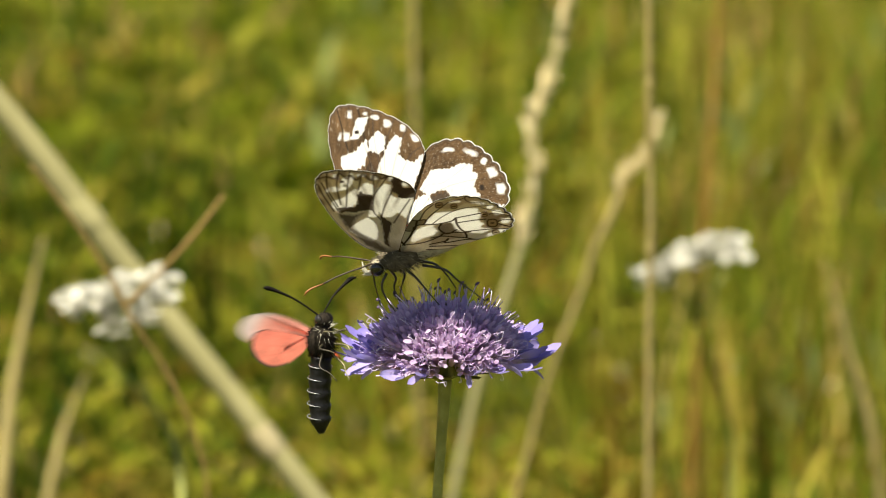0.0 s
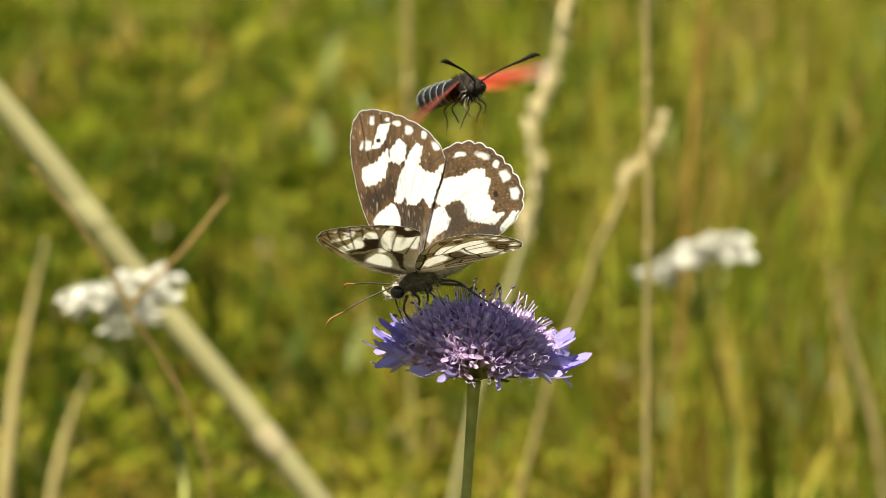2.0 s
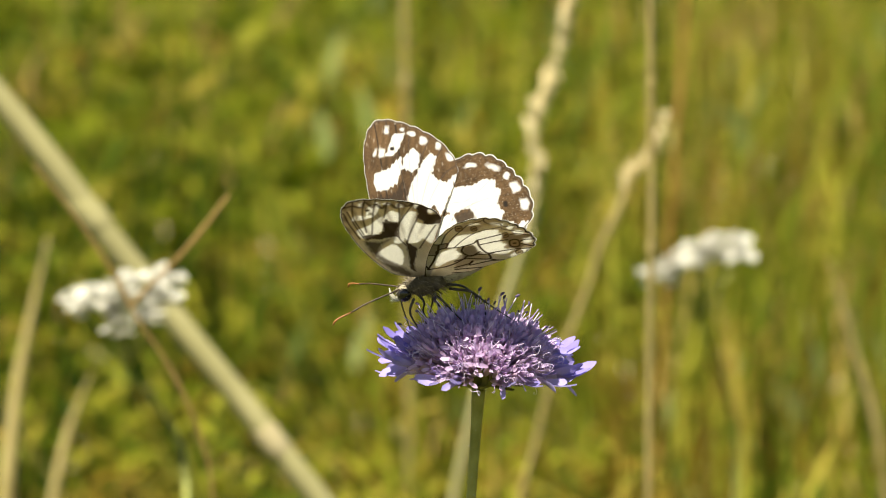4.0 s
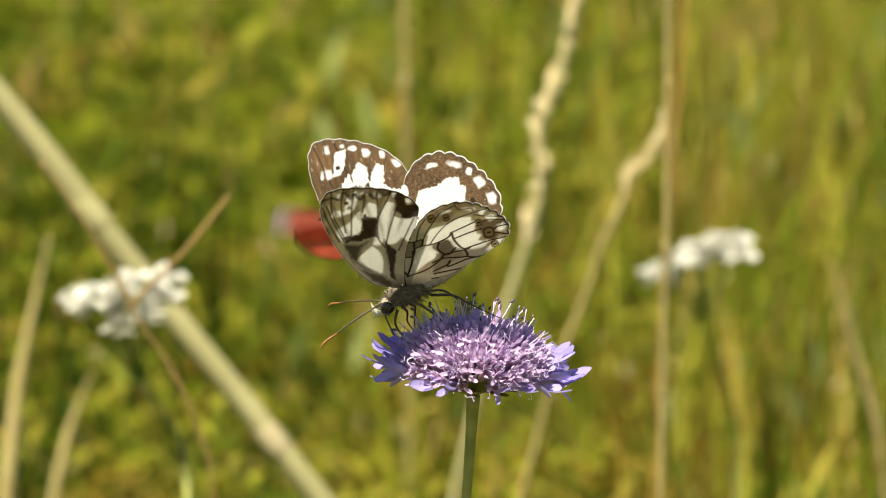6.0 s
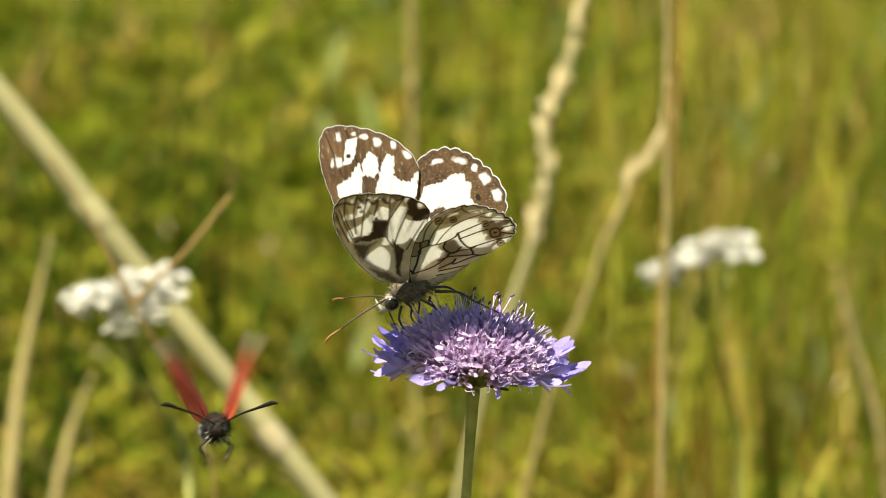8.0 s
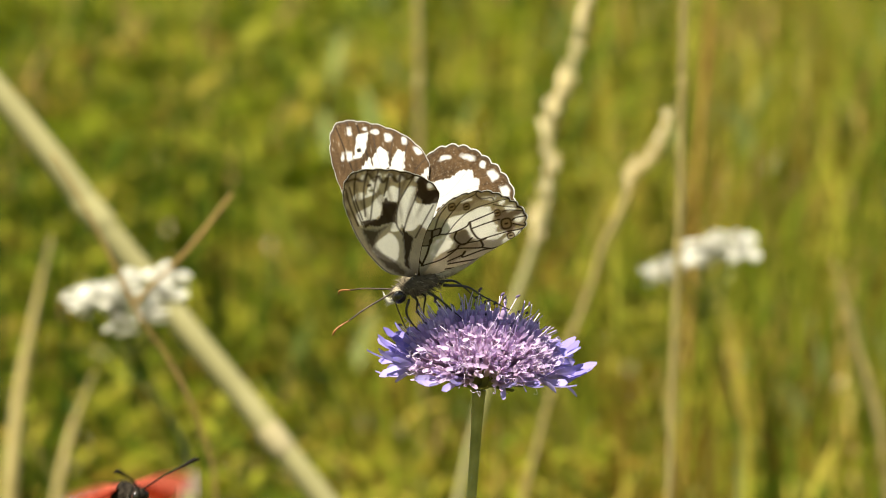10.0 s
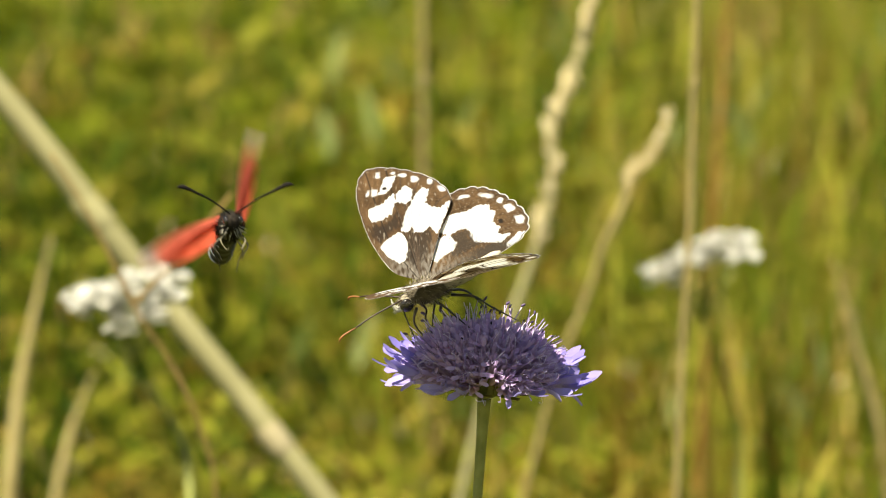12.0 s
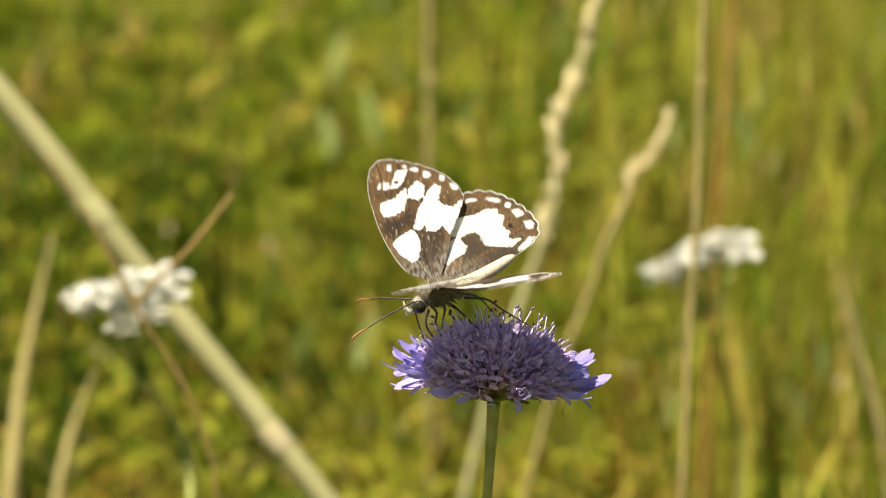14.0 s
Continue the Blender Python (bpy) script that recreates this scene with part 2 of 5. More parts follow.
def wing(name, parent, mat, plan, root, side, upper, under, camber, n_round=400, n_out=150, label="", scallop=0.0, thick=0.5):
    """Two thin skins on one plan; upper and under give the colours from (plan places, distance to the margin)."""
    edge = outline(plan, n_round)
    if scallop:
        d = edge - np.array(root)
        far = np.linalg.norm(d, axis=1)
        k = np.arange(n_round)
        uneven = 0.45 + 0.55 * np.abs(np.sin(k * 0.061 + 0.7))
        edge = edge + d / far[:, None] * (scallop * uneven * (np.abs(np.sin(k * 0.20 + 0.9 * np.sin(k * 0.033))) - 1) * (far > 0.62 * far.max()))[:, None]
    out = (np.linspace(0.0, 1, n_out) ** 0.85)[1:]
    p = (np.array(root) + out[:, None, None] * (edge - np.array(root))[None]).reshape(-1, 2)
    gap = ((1 - out)[:, None] * np.linalg.norm(edge - np.array(root), axis=1)[None]).ravel()
    height = camber(p)
    skin = lambda lift: np.stack([p[:, 0], p[:, 1] * side, height + lift * np.minimum(1, gap / 6)], 1) * U
    verts = np.concatenate([skin(thick), skin(-thick)])
    rows, n = len(out), len(p)
    i = np.arange((rows - 1))[:, None] * n_round + np.arange(n_round - 1)[None]
    quad = np.stack([i, i + 1, i + n_round + 1, i + n_round], -1).reshape(-1, 4)
    flip = quad[:, ::-1]
    faces = np.concatenate([quad if side < 0 else flip, (flip if side < 0 else quad) + n])
    me = bpy.data.meshes.new(name)
    me.from_pydata(verts.tolist(), [], faces.tolist())
    me.polygons.foreach_set("use_smooth", np.ones(len(faces), bool))
    rgb = np.concatenate([upper(p, gap), under(p, gap)])
    layer = me.attributes.new("scales", "FLOAT_COLOR", "POINT")
    layer.data.foreach_set("color", np.concatenate([rgb, np.ones((2 * n, 1))], 1).astype(np.float32).ravel())
    me.materials.append(mat)
    ob = new(name, me)
    ob.parent = parent
    return tagged(ob, label)


FORE = [(48, 4), (88, 32), (119, 102), (136, 178), (142, 240), (136, 285), (124, 305), (108, 310), (85, 306), (56, 295), (28, 279), (2, 258), (-18, 232), (-28, 202), (-22, 172), (-4, 120), (18, 40), (28, 2)]
HIND = [(34, 4), (22, 90), (2, 160), (-28, 208), (-62, 226), (-96, 224), (-124, 206), (-150, 176), (-166, 145), (-173, 112), (-168, 86), (-148, 60), (-106, 32), (-70, 12), (-40, 0), (-14, -5), (10, -8)]
BROWN, WHITE, CREAM, INK = (0.150, 0.090, 0.042), (0.86, 0.86, 0.84), (0.93, 0.91, 0.80), (0.035, 0.026, 0.018)
UMBER = (0.062, 0.042, 0.024)
FORE_FIELDS = [[(94, 108), (70, 123), (61, 111), (59, 83), (64, 55), (74, 50), (93, 70), (105, 94)], [(121, 194), (95, 204), (75, 226), (73, 207), (82, 176), (99, 164), (117, 162), (121, 177)], [(70, 206), (68, 225), (53, 244), (42, 233), (44, 208), (55, 197)], [(56, 165), (48, 185), (33, 218), (22, 232), (12, 225), (20, 193), (10, 178), (-8, 172), (-23, 189), (-18, 164), (-4, 128), (3, 110), (14, 134), (27, 118), (42, 120), (46, 138), (55, 123), (64, 128)], [(100, 233), (94, 255), (86, 276), (70, 276), (75, 258), (84, 238), (92, 232)]]
FORE_WEDGES = [[(55, 123), (38, 114), (13, 128), (17, 88), (29, 49), (48, 42), (60, 51), (56, 95)], [(120, 151), (108, 148), (90, 150), (73, 172), (67, 161), (73, 136), (92, 125), (104, 106), (115, 125)]]
HIND_WEDGES = [[(-29, 105), (-48, 114), (-62, 115), (-66, 87), (-81, 69), (-59, 59), (-31, 51), (-16, 51), (-31, 67), (-38, 85)], [(-68, 56), (-90, 61), (-112, 60), (-124, 51), (-111, 37), (-84, 31), (-58, 29)]]
FORE_DOTS = [(100, 286, 8.9, 5.0, 93), (72, 286, 5.1, 3.8, -163), (56, 276, 7.7, 6.9, 72), (34, 261, 11.4, 8.0, 90), (7, 249, 8.9, 6.0, 91), (-13, 226, 10.2, 8.9, 78), (109, 238, 10.1, 7.0, 91), (120, 241, 7.6, 3.0, 94)]
HIND_FIELDS = [[(13, 59), (2, 90), (-11, 107), (-25, 109), (-35, 86), (-27, 68), (-8, 60), (5, 47)], [(-14, 123), (-36, 160), (-67, 160), (-89, 170), (-107, 167), (-104, 152), (-115, 147), (-105, 120), (-116, 103), (-110, 88), (-117, 80), (-132, 81), (-114, 63), (-91, 70), (-72, 75), (-66, 91), (-65, 105), (-61, 119), (-44, 118), (-27, 111)], [(-124, 54), (-149, 80), (-161, 77), (-145, 54), (-127, 39)]]
HIND_DOTS = [(-67, 202, 12.0, 5.3, -177), (-107, 194, 12.6, 6.3, -148), (-129, 174, 7.3, 6.4, -141), (-142, 150, 12.1, 10.8, 72), (-156, 115, 13.2, 10.0, 92)]
FORE_PATCHES = [[(116, 171), (104, 171), (86, 165), (78, 175), (73, 208), (67, 219), (60, 204), (48, 199), (48, 184), (54, 162), (55, 142), (61, 149), (77, 149), (89, 147), (101, 155), (112, 151)], [(9, 249), (-8, 259), (-17, 248), (-8, 227), (-8, 212), (-26, 209), (-32, 195), (-25, 174), (-15, 174), (-4, 173), (5, 181), (6, 193), (14, 206), (8, 225)], [(46, 136), (41, 118), (29, 98), (35, 76), (44, 48), (44, 24), (53, 35), (50, 66), (47, 104)]]
FORE_SHADE = [[(117, 152), (91, 138), (73, 142), (89, 127), (95, 113), (98, 98), (80, 68), (67, 51), (52, 19), (59, 10), (85, 38), (107, 93)]]
FORE_CELL = [[(94, 105), (81, 121), (60, 125), (51, 106), (51, 82), (52, 51), (63, 49), (76, 64), (88, 79)]]
FORE_LINES = [[(108, 323), (120, 248), (113, 175)], [(89, 309), (103, 250), (107, 181)], [(71, 302), (85, 244), (99, 170)], [(54, 281), (69, 223)], [(36, 267), (44, 206), (55, 146), (47, 112)], [(9, 265), (34, 218), (45, 198)], [(13, 203), (33, 155), (45, 119)], [(-14, 170), (8, 130), (26, 97)], [(134, 269), (131, 221), (122, 162)], [(127, 271), (122, 213), (115, 163)]]
FORE_ZIGZAG = [[(129, 288), (115, 289), (101, 278), (91, 294), (82, 271), (74, 280), (66, 261), (53, 277), (42, 253), (33, 270), (23, 254), (8, 265)]]
HIND_NET = [[(17, 147), (2, 138), (-16, 137), (-12, 119), (-4, 118), (4, 111), (6, 100)], [(-1, 136), (6, 96), (28, 101)], [(7, 94), (13, 69), (25, 36)], [(31, 102), (29, 59), (22, 35)], [(-12, 119), (-29, 114), (-44, 115), (-62, 122), (-69, 134)], [(-69, 134), (-71, 106), (-82, 75), (-97, 74), (-128, 79), (-154, 80), (-174, 83)], [(-72, 112), (-101, 119), (-121, 122)], [(-69, 133), (-94, 141), (-121, 151)], [(-44, 115), (-39, 96), (-45, 78), (-56, 69), (-70, 83)]]
HIND_NET_LOW = [[(25, 36), (-14, 42), (-41, 61), (-49, 71), (-87, 69), (-97, 74)], [(-25, 57), (-46, 60), (-85, 47), (-85, 71)], [(-85, 47), (-105, 37), (-136, 44), (-162, 59)], [(-23, 30), (-50, 38), (-55, 47), (-50, 31), (-85, 38), (-105, 37)], [(-23, 21), (-73, 14), (-78, 16), (-125, 31), (-157, 52)], [(-17, 8), (-62, 0), (-93, 8)], [(-143, 111), (-151, 118), (-167, 118)], [(-145, 101), (-160, 91), (-177, 86)]]
HIND_FINE = [[(-5, 136), (-15, 173), (-30, 198)], [(-15, 129), (-27, 157), (-46, 187), (-56, 202)], [(-27, 115), (-47, 145), (-74, 169), (-115, 178), (-151, 182)], [(-88, 227), (-85, 212), (-94, 196), (-111, 194), (-115, 184)], [(-56, 201), (-82, 213)], [(-114, 171), (-129, 161), (-158, 147), (-173, 135)], [(-128, 143), (-138, 146), (-163, 136)]]
HIND_GREY = [[(25, 100), (20, 140), (2, 138), (-16, 137), (-14, 119), (3, 117), (8, 96)], [(-41, 110), (-60, 115), (-70, 83), (-82, 75), (-56, 65), (-38, 62), (-42, 84)], [(-112, 136), (-128, 149), (-168, 136), (-149, 118), (-142, 108), (-150, 94), (-138, 76), (-122, 90), (-120, 113)]]
HIND_DULL = [[(-35, 196), (-51, 213), (-88, 224), (-108, 221), (-122, 200), (-110, 185), (-85, 193), (-69, 175), (-49, 174)], [(-25, 57), (-46, 68), (-82, 67), (-83, 48), (-55, 44), (-50, 31), (-23, 21)]]
HIND_RINGS = [(-40, 193, 12.7, 7.0, 88), (-66, 183, 10.9, 6.0, 88), (-119, 143, 10.9, 6.0, 88), (-133, 105, 18.1, 10.0, 88), (-139, 65, 11.0, 6.9, 84)]
FORE_VEINS = [[(40, 9), (66, 148), (86, 309)], [(40, 9), (62, 147), (104, 312)], [(40, 9), (50, 135), (60, 230), (58, 298)], [(40, 9), (45, 125), (42, 207), (19, 276)],
              [(40, 9), (39, 115), (22, 193), (-2, 254)], [(38, 9), (35, 98), (2, 182), (-26, 209)], [(46, 9), (90, 110), (122, 300)]]
HIND_VEINS = [[(33, 6), (24, 130), (-30, 212)], [(33, 6), (12, 74), (-6, 130), (-72, 226)], [(28, 6), (-18, 122), (-58, 135), (-132, 196)], [(20, 2), (-27, 102), (-99, 134), (-168, 132)],
              [(15, -5), (-36, 55), (-97, 74), (-174, 102)], [(5, -13), (-56, 15), (-117, 46), (-163, 80)], [(25, 35), (21, 122), (-3, 135), (-28, 116), (-42, 92), (-63, 106), (-80, 84)],
              [(-62, 104), (-58, 130), (-30, 140), (-26, 118)], [(-80, 84), (-100, 96), (-118, 78), (-96, 62), (-60, 40)]]


def inside(p, polygons, soft=1.5, wobble=0.0, seed=1, grow=0.0):
    """How far each place lies in one of the straight-edged fields, the edges frayed along the veins."""
    best = np.zeros(len(p))
    n = grain(p * (1.0, 0.35), 1.5, seed) * wobble
    for poly in polygons:
        q = np.array(poly, float)
        low, high = q.min(0) - 8, q.max(0) + 8
        pick = np.where(np.all((p > low) & (p < high), axis=1))[0]
        z = p[pick]
        far, odd = np.full(len(z), 1e9), np.zeros(len(z), bool)
        for a, b in zip(q, np.roll(q, -1, 0)):
            ab = b - a
            k = np.clip(((z - a) @ ab) / (ab @ ab + 1e-9), 0, 1)
            far = np.minimum(far, np.linalg.norm(z - a - k[:, None] * ab, axis=1))
            cross = (a[1] > z[:, 1]) != (b[1] > z[:, 1])
            odd ^= cross & (z[:, 0] < a[0] + (z[:, 1] - a[1]) * ab[0] / (ab[1] + 1e-9 * (ab[1] == 0)))
        best[pick] = np.maximum(best[pick], np.clip((np.where(odd, far, -far) + grow) / soft + 0.5 + n[pick], 0, 1))
    return best


def fore_upper(p, gap):
    c = np.tile(BROWN, (len(p), 1)) * (0.92 + 0.42 * grain(p, 22, 3) + 0.26 * grain(p * (1.0, 0.14), 2.2, 33) + 0.14 * grain(p, 1.6, 36))[:, None]
    c = blend(c, spots(p, [(64, 150, 16, 26, 0), (100, 130, 18, 20, 0)], 14) * 0.6, (0.05, 0.026, 0.016))
    hair = np.clip(1 - np.hypot(p[:, 0] - 38, p[:, 1]) / 110, 0, 1) * (0.5 + 0.9 * grain(p * (1.0, 0.3), 1.5, 8))
    c = blend(c, np.clip(1 - np.hypot(p[:, 0] - 38, p[:, 1]) / 130, 0, 1) * 0.8, (0.07, 0.055, 0.04))
    c = blend(c, np.clip(hair * 1.1, 0, 0.55), (0.40, 0.37, 0.31))
    c = blend(c, inside(p, FORE_WEDGES, 7, 0.9, 37) * 0.8, (0.05, 0.036, 0.024))
    c = blend(c, near_lines(p, FORE_VEINS, 1.3, 1.2) * 0.75, INK)
    c = blend(c, np.clip(grain(p * (1.0, 0.25), 1.3, 31) - 0.45, 0, 0.5) * 0.9, (0.62, 0.54, 0.42))
    c = blend(c, np.maximum(inside(p, FORE_FIELDS, 1.8, 1.1, 4, 1.6), spots(p, [(a, b, r * 0.86, q * 0.8, d) for a, b, r, q, d in FORE_DOTS], 3, 0.7, 4)), WHITE)
    c = blend(c, near_lines(p, FORE_VEINS[1:6], 0.7, 1.2) * 0.4, (0.25, 0.17, 0.11))
    c = blend(c, spots(p, [(90, 246, 4, 4, 0)], 2), INK)
    c = blend(c, np.clip((6.5 - gap) / 1.5, 0, 1) * (p[:, 1] > 150) * 0.7, (0.12, 0.085, 0.06))
    return blend(c, np.clip((2.0 - gap) / 1.2, 0, 1) * (p[:, 1] > 30), WHITE)


def hind_upper(p, gap):
    c = np.tile(BROWN, (len(p), 1)) * (0.92 + 0.42 * grain(p, 22, 5) + 0.26 * grain(p * (0.4, 0.4), 1.0, 34) + 0.14 * grain(p, 1.6, 37))[:, None]
    c = blend(c, np.clip(grain(p, 1.3, 32) - 0.45, 0, 0.5) * 0.9, (0.62, 0.54, 0.42))
    c = blend(c, np.maximum(inside(p, HIND_FIELDS, 1.8, 1.1, 6, 2.0), spots(p, [(a, b, r * 0.9, q * 0.8, d) for a, b, r, q, d in HIND_DOTS], 3, 0.7, 6)), WHITE)
    streak = np.clip(1 - np.abs(p[:, 1] - 0.30 * (20 - p[:, 0]) - 12) / 24, 0, 1) * np.clip((p[:, 0] + 140) / 30, 0, 1)
    c = blend(c, np.clip(streak * (0.75 + 0.6 * grain(p, 2, 9)), 0, 0.85), (0.09, 0.078, 0.06))
    hair = np.clip(1 - np.hypot(p[:, 0] - 20, p[:, 1]) / 95, 0, 1) * (0.5 + 1.0 * grain(p * (1.0, 0.3), 1.5, 7))
    c = blend(c, np.clip(hair, 0, 0.7), (0.36, 0.32, 0.26))
    c = blend(c, inside(p, HIND_WEDGES, 7, 1.2, 38) * 0.75, (0.07, 0.055, 0.04))
    c = blend(c, near_lines(p, HIND_VEINS[:6], 0.8, 1.2) * 0.3, INK)
    c = blend(c, spots(p, [(-122, 118, 6, 4, 87)], 2), INK)
    c = blend(c, np.clip((7 - gap) / 1.5, 0, 1) * (p[:, 0] < 0) * 0.75, (0.10, 0.075, 0.05))
    return blend(c, np.clip((2.6 - gap) / 1.2, 0, 1) * (p[:, 0] < 0), WHITE)


def fore_under(p, gap):
    c = np.tile(CREAM, (len(p), 1)) * (1 + 0.05 * grain(p, 9, 11) + 0.05 * grain(p * (1.0, 0.2), 1.5, 35))[:, None]
    rim = np.clip(1.25 - gap / 40, 0, 1) * np.clip((p[:, 1] - 150) / 40, 0, 1)
    c = blend(c, np.clip(rim * (0.50 + 0.75 * grain(p * (1.6, 0.6), 8, 12)), 0, 0.72), (0.20, 0.155, 0.09))
    c = blend(c, near_lines(p, FORE_ZIGZAG, 3.2, 4) * 0.85, (0.07, 0.05, 0.03))
    outer = np.clip((p[:, 1] - 135) / 30, 0, 1)
    c = blend(c, near_lines(p, FORE_VEINS, 3.0, 6.0) * 0.5 * outer, (0.20, 0.15, 0.085))
    c = blend(c, inside(p, FORE_SHADE, 8, 0.2, 17) * 0.9, (0.10, 0.078, 0.05))
    c = blend(c, inside(p, FORE_PATCHES, 4, 0.45, 13) * 0.96, UMBER)
    c = blend(c, inside(p, FORE_CELL, 3, 0.3, 14), CREAM)
    c = blend(c, near_lines(p, FORE_LINES, 1.7, 2.4) * 0.8, UMBER)
    c = blend(c, spots(p, [(92, 262, 4, 4, 0)], 3) * 0.9, UMBER)
    base = np.clip(1.1 - np.hypot(p[:, 0] - 46, p[:, 1]) / 46, 0, 1)
    c = blend(c, base, (0.11, 0.09, 0.07))
    c = blend(c, np.clip((6.5 - gap) / 2, 0, 1) * (p[:, 1] > 20), UMBER)
    return blend(c, np.clip((2.2 - gap) / 1.2, 0, 1) * (p[:, 1] > 20), WHITE)


def hind_under(p, gap):
    c = np.tile(CREAM, (len(p), 1)) * (1 + 0.06 * grain(p, 9, 15))[:, None]
    c = blend(c, inside(p, HIND_DULL, 6, 0.3, 16) * 0.6, (0.38, 0.30, 0.17))
    c = blend(c, inside(p, HIND_GREY, 4, 0.3, 18) * 0.75, (0.25, 0.19, 0.12))
    c = blend(c, near_lines(p, HIND_FINE, 1.6, 1.6) * 0.85, UMBER)
    c = blend(c, near_lines(p, HIND_NET + HIND_NET_LOW, 2.1, 1.6), UMBER)
    ring = spots(p, HIND_RINGS, 2)
    c = blend(c, ring, (0.46, 0.37, 0.22))
    c = blend(c, ring * (1 - spots(p, [(a, s, r * 0.72, q * 0.72, d) for a, s, r, q, d in HIND_RINGS], 2)), UMBER)
    c = blend(c, spots(p, [(a, s, 3.6, 3.0, 0) for a, s, r, q, d in HIND_RINGS], 1.5), UMBER)
    c = blend(c, np.clip(1.1 - np.hypot(p[:, 0] - 24, p[:, 1]) / 36, 0, 1), (0.12, 0.10, 0.075))
    c = blend(c, np.clip((6.4 - gap) / 2, 0, 1), UMBER)
    return blend(c, np.clip((3.0 - gap) / 1.2, 0, 1) * (p[:, 0] < 0) * np.clip(0.7 + grain(p, 6, 19), 0, 1), WHITE)


def make_butterfly():
    fly = tagged(new("butterfly"), "black-and-white chequered butterfly feeding on the violet flower head", "butterfly")
    fore_bow = lambda p: 7 * np.sin(np.clip(p[:, 1] / 300, 0, 1) * math.pi) - 0.00035 * (p[:, 0] - 50) ** 2
    hind_bow = lambda p: -2.5 + 3 * np.sin(np.clip(-p[:, 0] / 170, 0, 1) * math.pi)
    wings = {}
    for tag, side in (("l", 1), ("r", -1)):
        f = wing("forewing", fly, M_WING, FORE, (36, 6), side, fore_upper, fore_under, fore_bow, label="chequered brown and white forewing, creamy beneath", scallop=3.2)
        h = wing("hindwing", fly, M_WING, HIND, (24, 4), side, hind_upper, hind_under, hind_bow, label="white hindwing with brown margin, dark-veined cream beneath", scallop=5.5)
        wings["f" + tag], wings["h" + tag] = f, h
    rng = random.Random(4)
    bm = bmesh.new()
    lump(bm, Vector((30, 0, -14)) * U, Vector((40, 21, 22)) * U, (0, 0.2, 0), 0.12, 20)
    hairs(bm, Vector((30, 0, -14)) * U, Vector((40, 21, 22)) * U, 900, 13 * U, 0.45 * U, (-0.6, 0, 0), rng)
    part("thorax", bm, M_FUR, fly, "grey furry thorax")
    bm = bmesh.new()
    tube(bm, [Vector(v) * U for v in ((5, 0, -8), (-30, 0, -1), (-65, 0, 12), (-95, 0, 26), (-108, 0, 32))], [13 * U, 13 * U, 12 * U, 9 * U, 3 * U], 14)
    hairs(bm, Vector((-20, 0, -3)) * U, Vector((30, 12, 12)) * U, 200, 8 * U, 0.4 * U, (-0.8, 0, 0), rng)
    part("abdomen", bm, M_FUR, fly, "slender grey downy abdomen")
    bm = bmesh.new()
    lump(bm, Vector((70, 0, -28)) * U, Vector((15, 14, 14)) * U, (0, 0.5, 0), 0.1)
    hairs(bm, Vector((70, 0, -28)) * U, Vector((14, 13, 13)) * U, 260, 10 * U, 0.4 * U, (0.5, 0, 0.3), rng)
    head = part("head", bm, M_FUR, fly, "small hairy head")
    for side in (1, -1):
        bm = bmesh.new()
        lump(bm, Vector((73, 10 * side, -30)) * U, Vector((12.5, 7.5, 12.5)) * U)
        part("eye", bm, M_EYE, head, "glossy dark eye")
        bm = bmesh.new()
        tube(bm, [Vector(v) * U for v in ((78, 5 * side, -38), (90, 6 * side, -40), (96, 5 * side, -30), (98, 5 * side, -20))], [2.2 * U, 2.8 * U, 2.4 * U, 0.8 * U])
        hairs(bm, Vector((90, 5 * side, -34)) * U, Vector((7, 3, 8)) * U, 34, 8 * U, 0.35 * U, (0.6, 0, 0), rng)
        part("palp", bm, M_PALE, head, "pale hairy palp")
    for a, b, c in (((80, 6, -20), (136, 24, -30), (203, 42, -54)), ((80, -6, -20), (130, -34, -20), (172, -62, -30))):
        bm = bmesh.new()
        mid = Vector(b) * 0.9 + (Vector(a) + Vector(c)) * 0.05
        tube(bm, [Vector(v) * U for v in (a, mid, Vector(c) * 0.5 + Vector(b) * 0.5)], [1.6 * U, 1.4 * U, 1.3 * U])
        ant = part("antenna", bm, M_ANTENNA, fly, "thin brown antenna")
        bm = bmesh.new()
        tube(bm, [Vector(v) * U for v in (Vector(c) * 0.5 + Vector(b) * 0.5, Vector(c) * 0.8 + Vector(b) * 0.2 + Vector((0, 0, 2)), Vector(c) * 0.95 + Vector(b) * 0.05, Vector(c) + Vector((0, 0, -5)))], [1.2 * U, 1.7 * U, 2.1 * U, 1.2 * U])
        part("club", bm, M_CLUB, ant, "long rusty antenna club")
    for line in (((-8, 12, -26), (-46, 28, -30), (-70, 32, -52), (-116, 36, -92)), ((-4, -12, -28), (-30, -24, -40), (-48, -28, -60), (-66, -30, -92)),
                 ((22, 12, -32), (6, 26, -42), (-12, 30, -66), (-34, 32, -96)), ((30, -12, -34), (24, -22, -56), (30, -24, -78), (36, -24, -104)),
                 ((56, 10, -38), (66, 18, -58), (60, 22, -80), (44, 22, -108)), ((50, -8, -38), (40, -18, -60), (44, -20, -80), (34, -18, -106))):
        bm = bmesh.new()
        tube(bm, [Vector(v) * U for v in line], [2.8 * U, 2.1 * U, 1.5 * U, 0.9 * U], 7)
        part("leg", bm, M_DARK_LEG, fly, "thin dark leg")
    bm = bmesh.new()
    tube(bm, [Vector(v) * U for v in ((80, 0, -42), (78, 2, -60), (70, 3, -102))], [1.6 * U, 1.3 * U, 0.9 * U], 6)
    part("proboscis", bm, M_DARK_LEG, fly, "dark proboscis reaching into the florets")
    return fly, wings


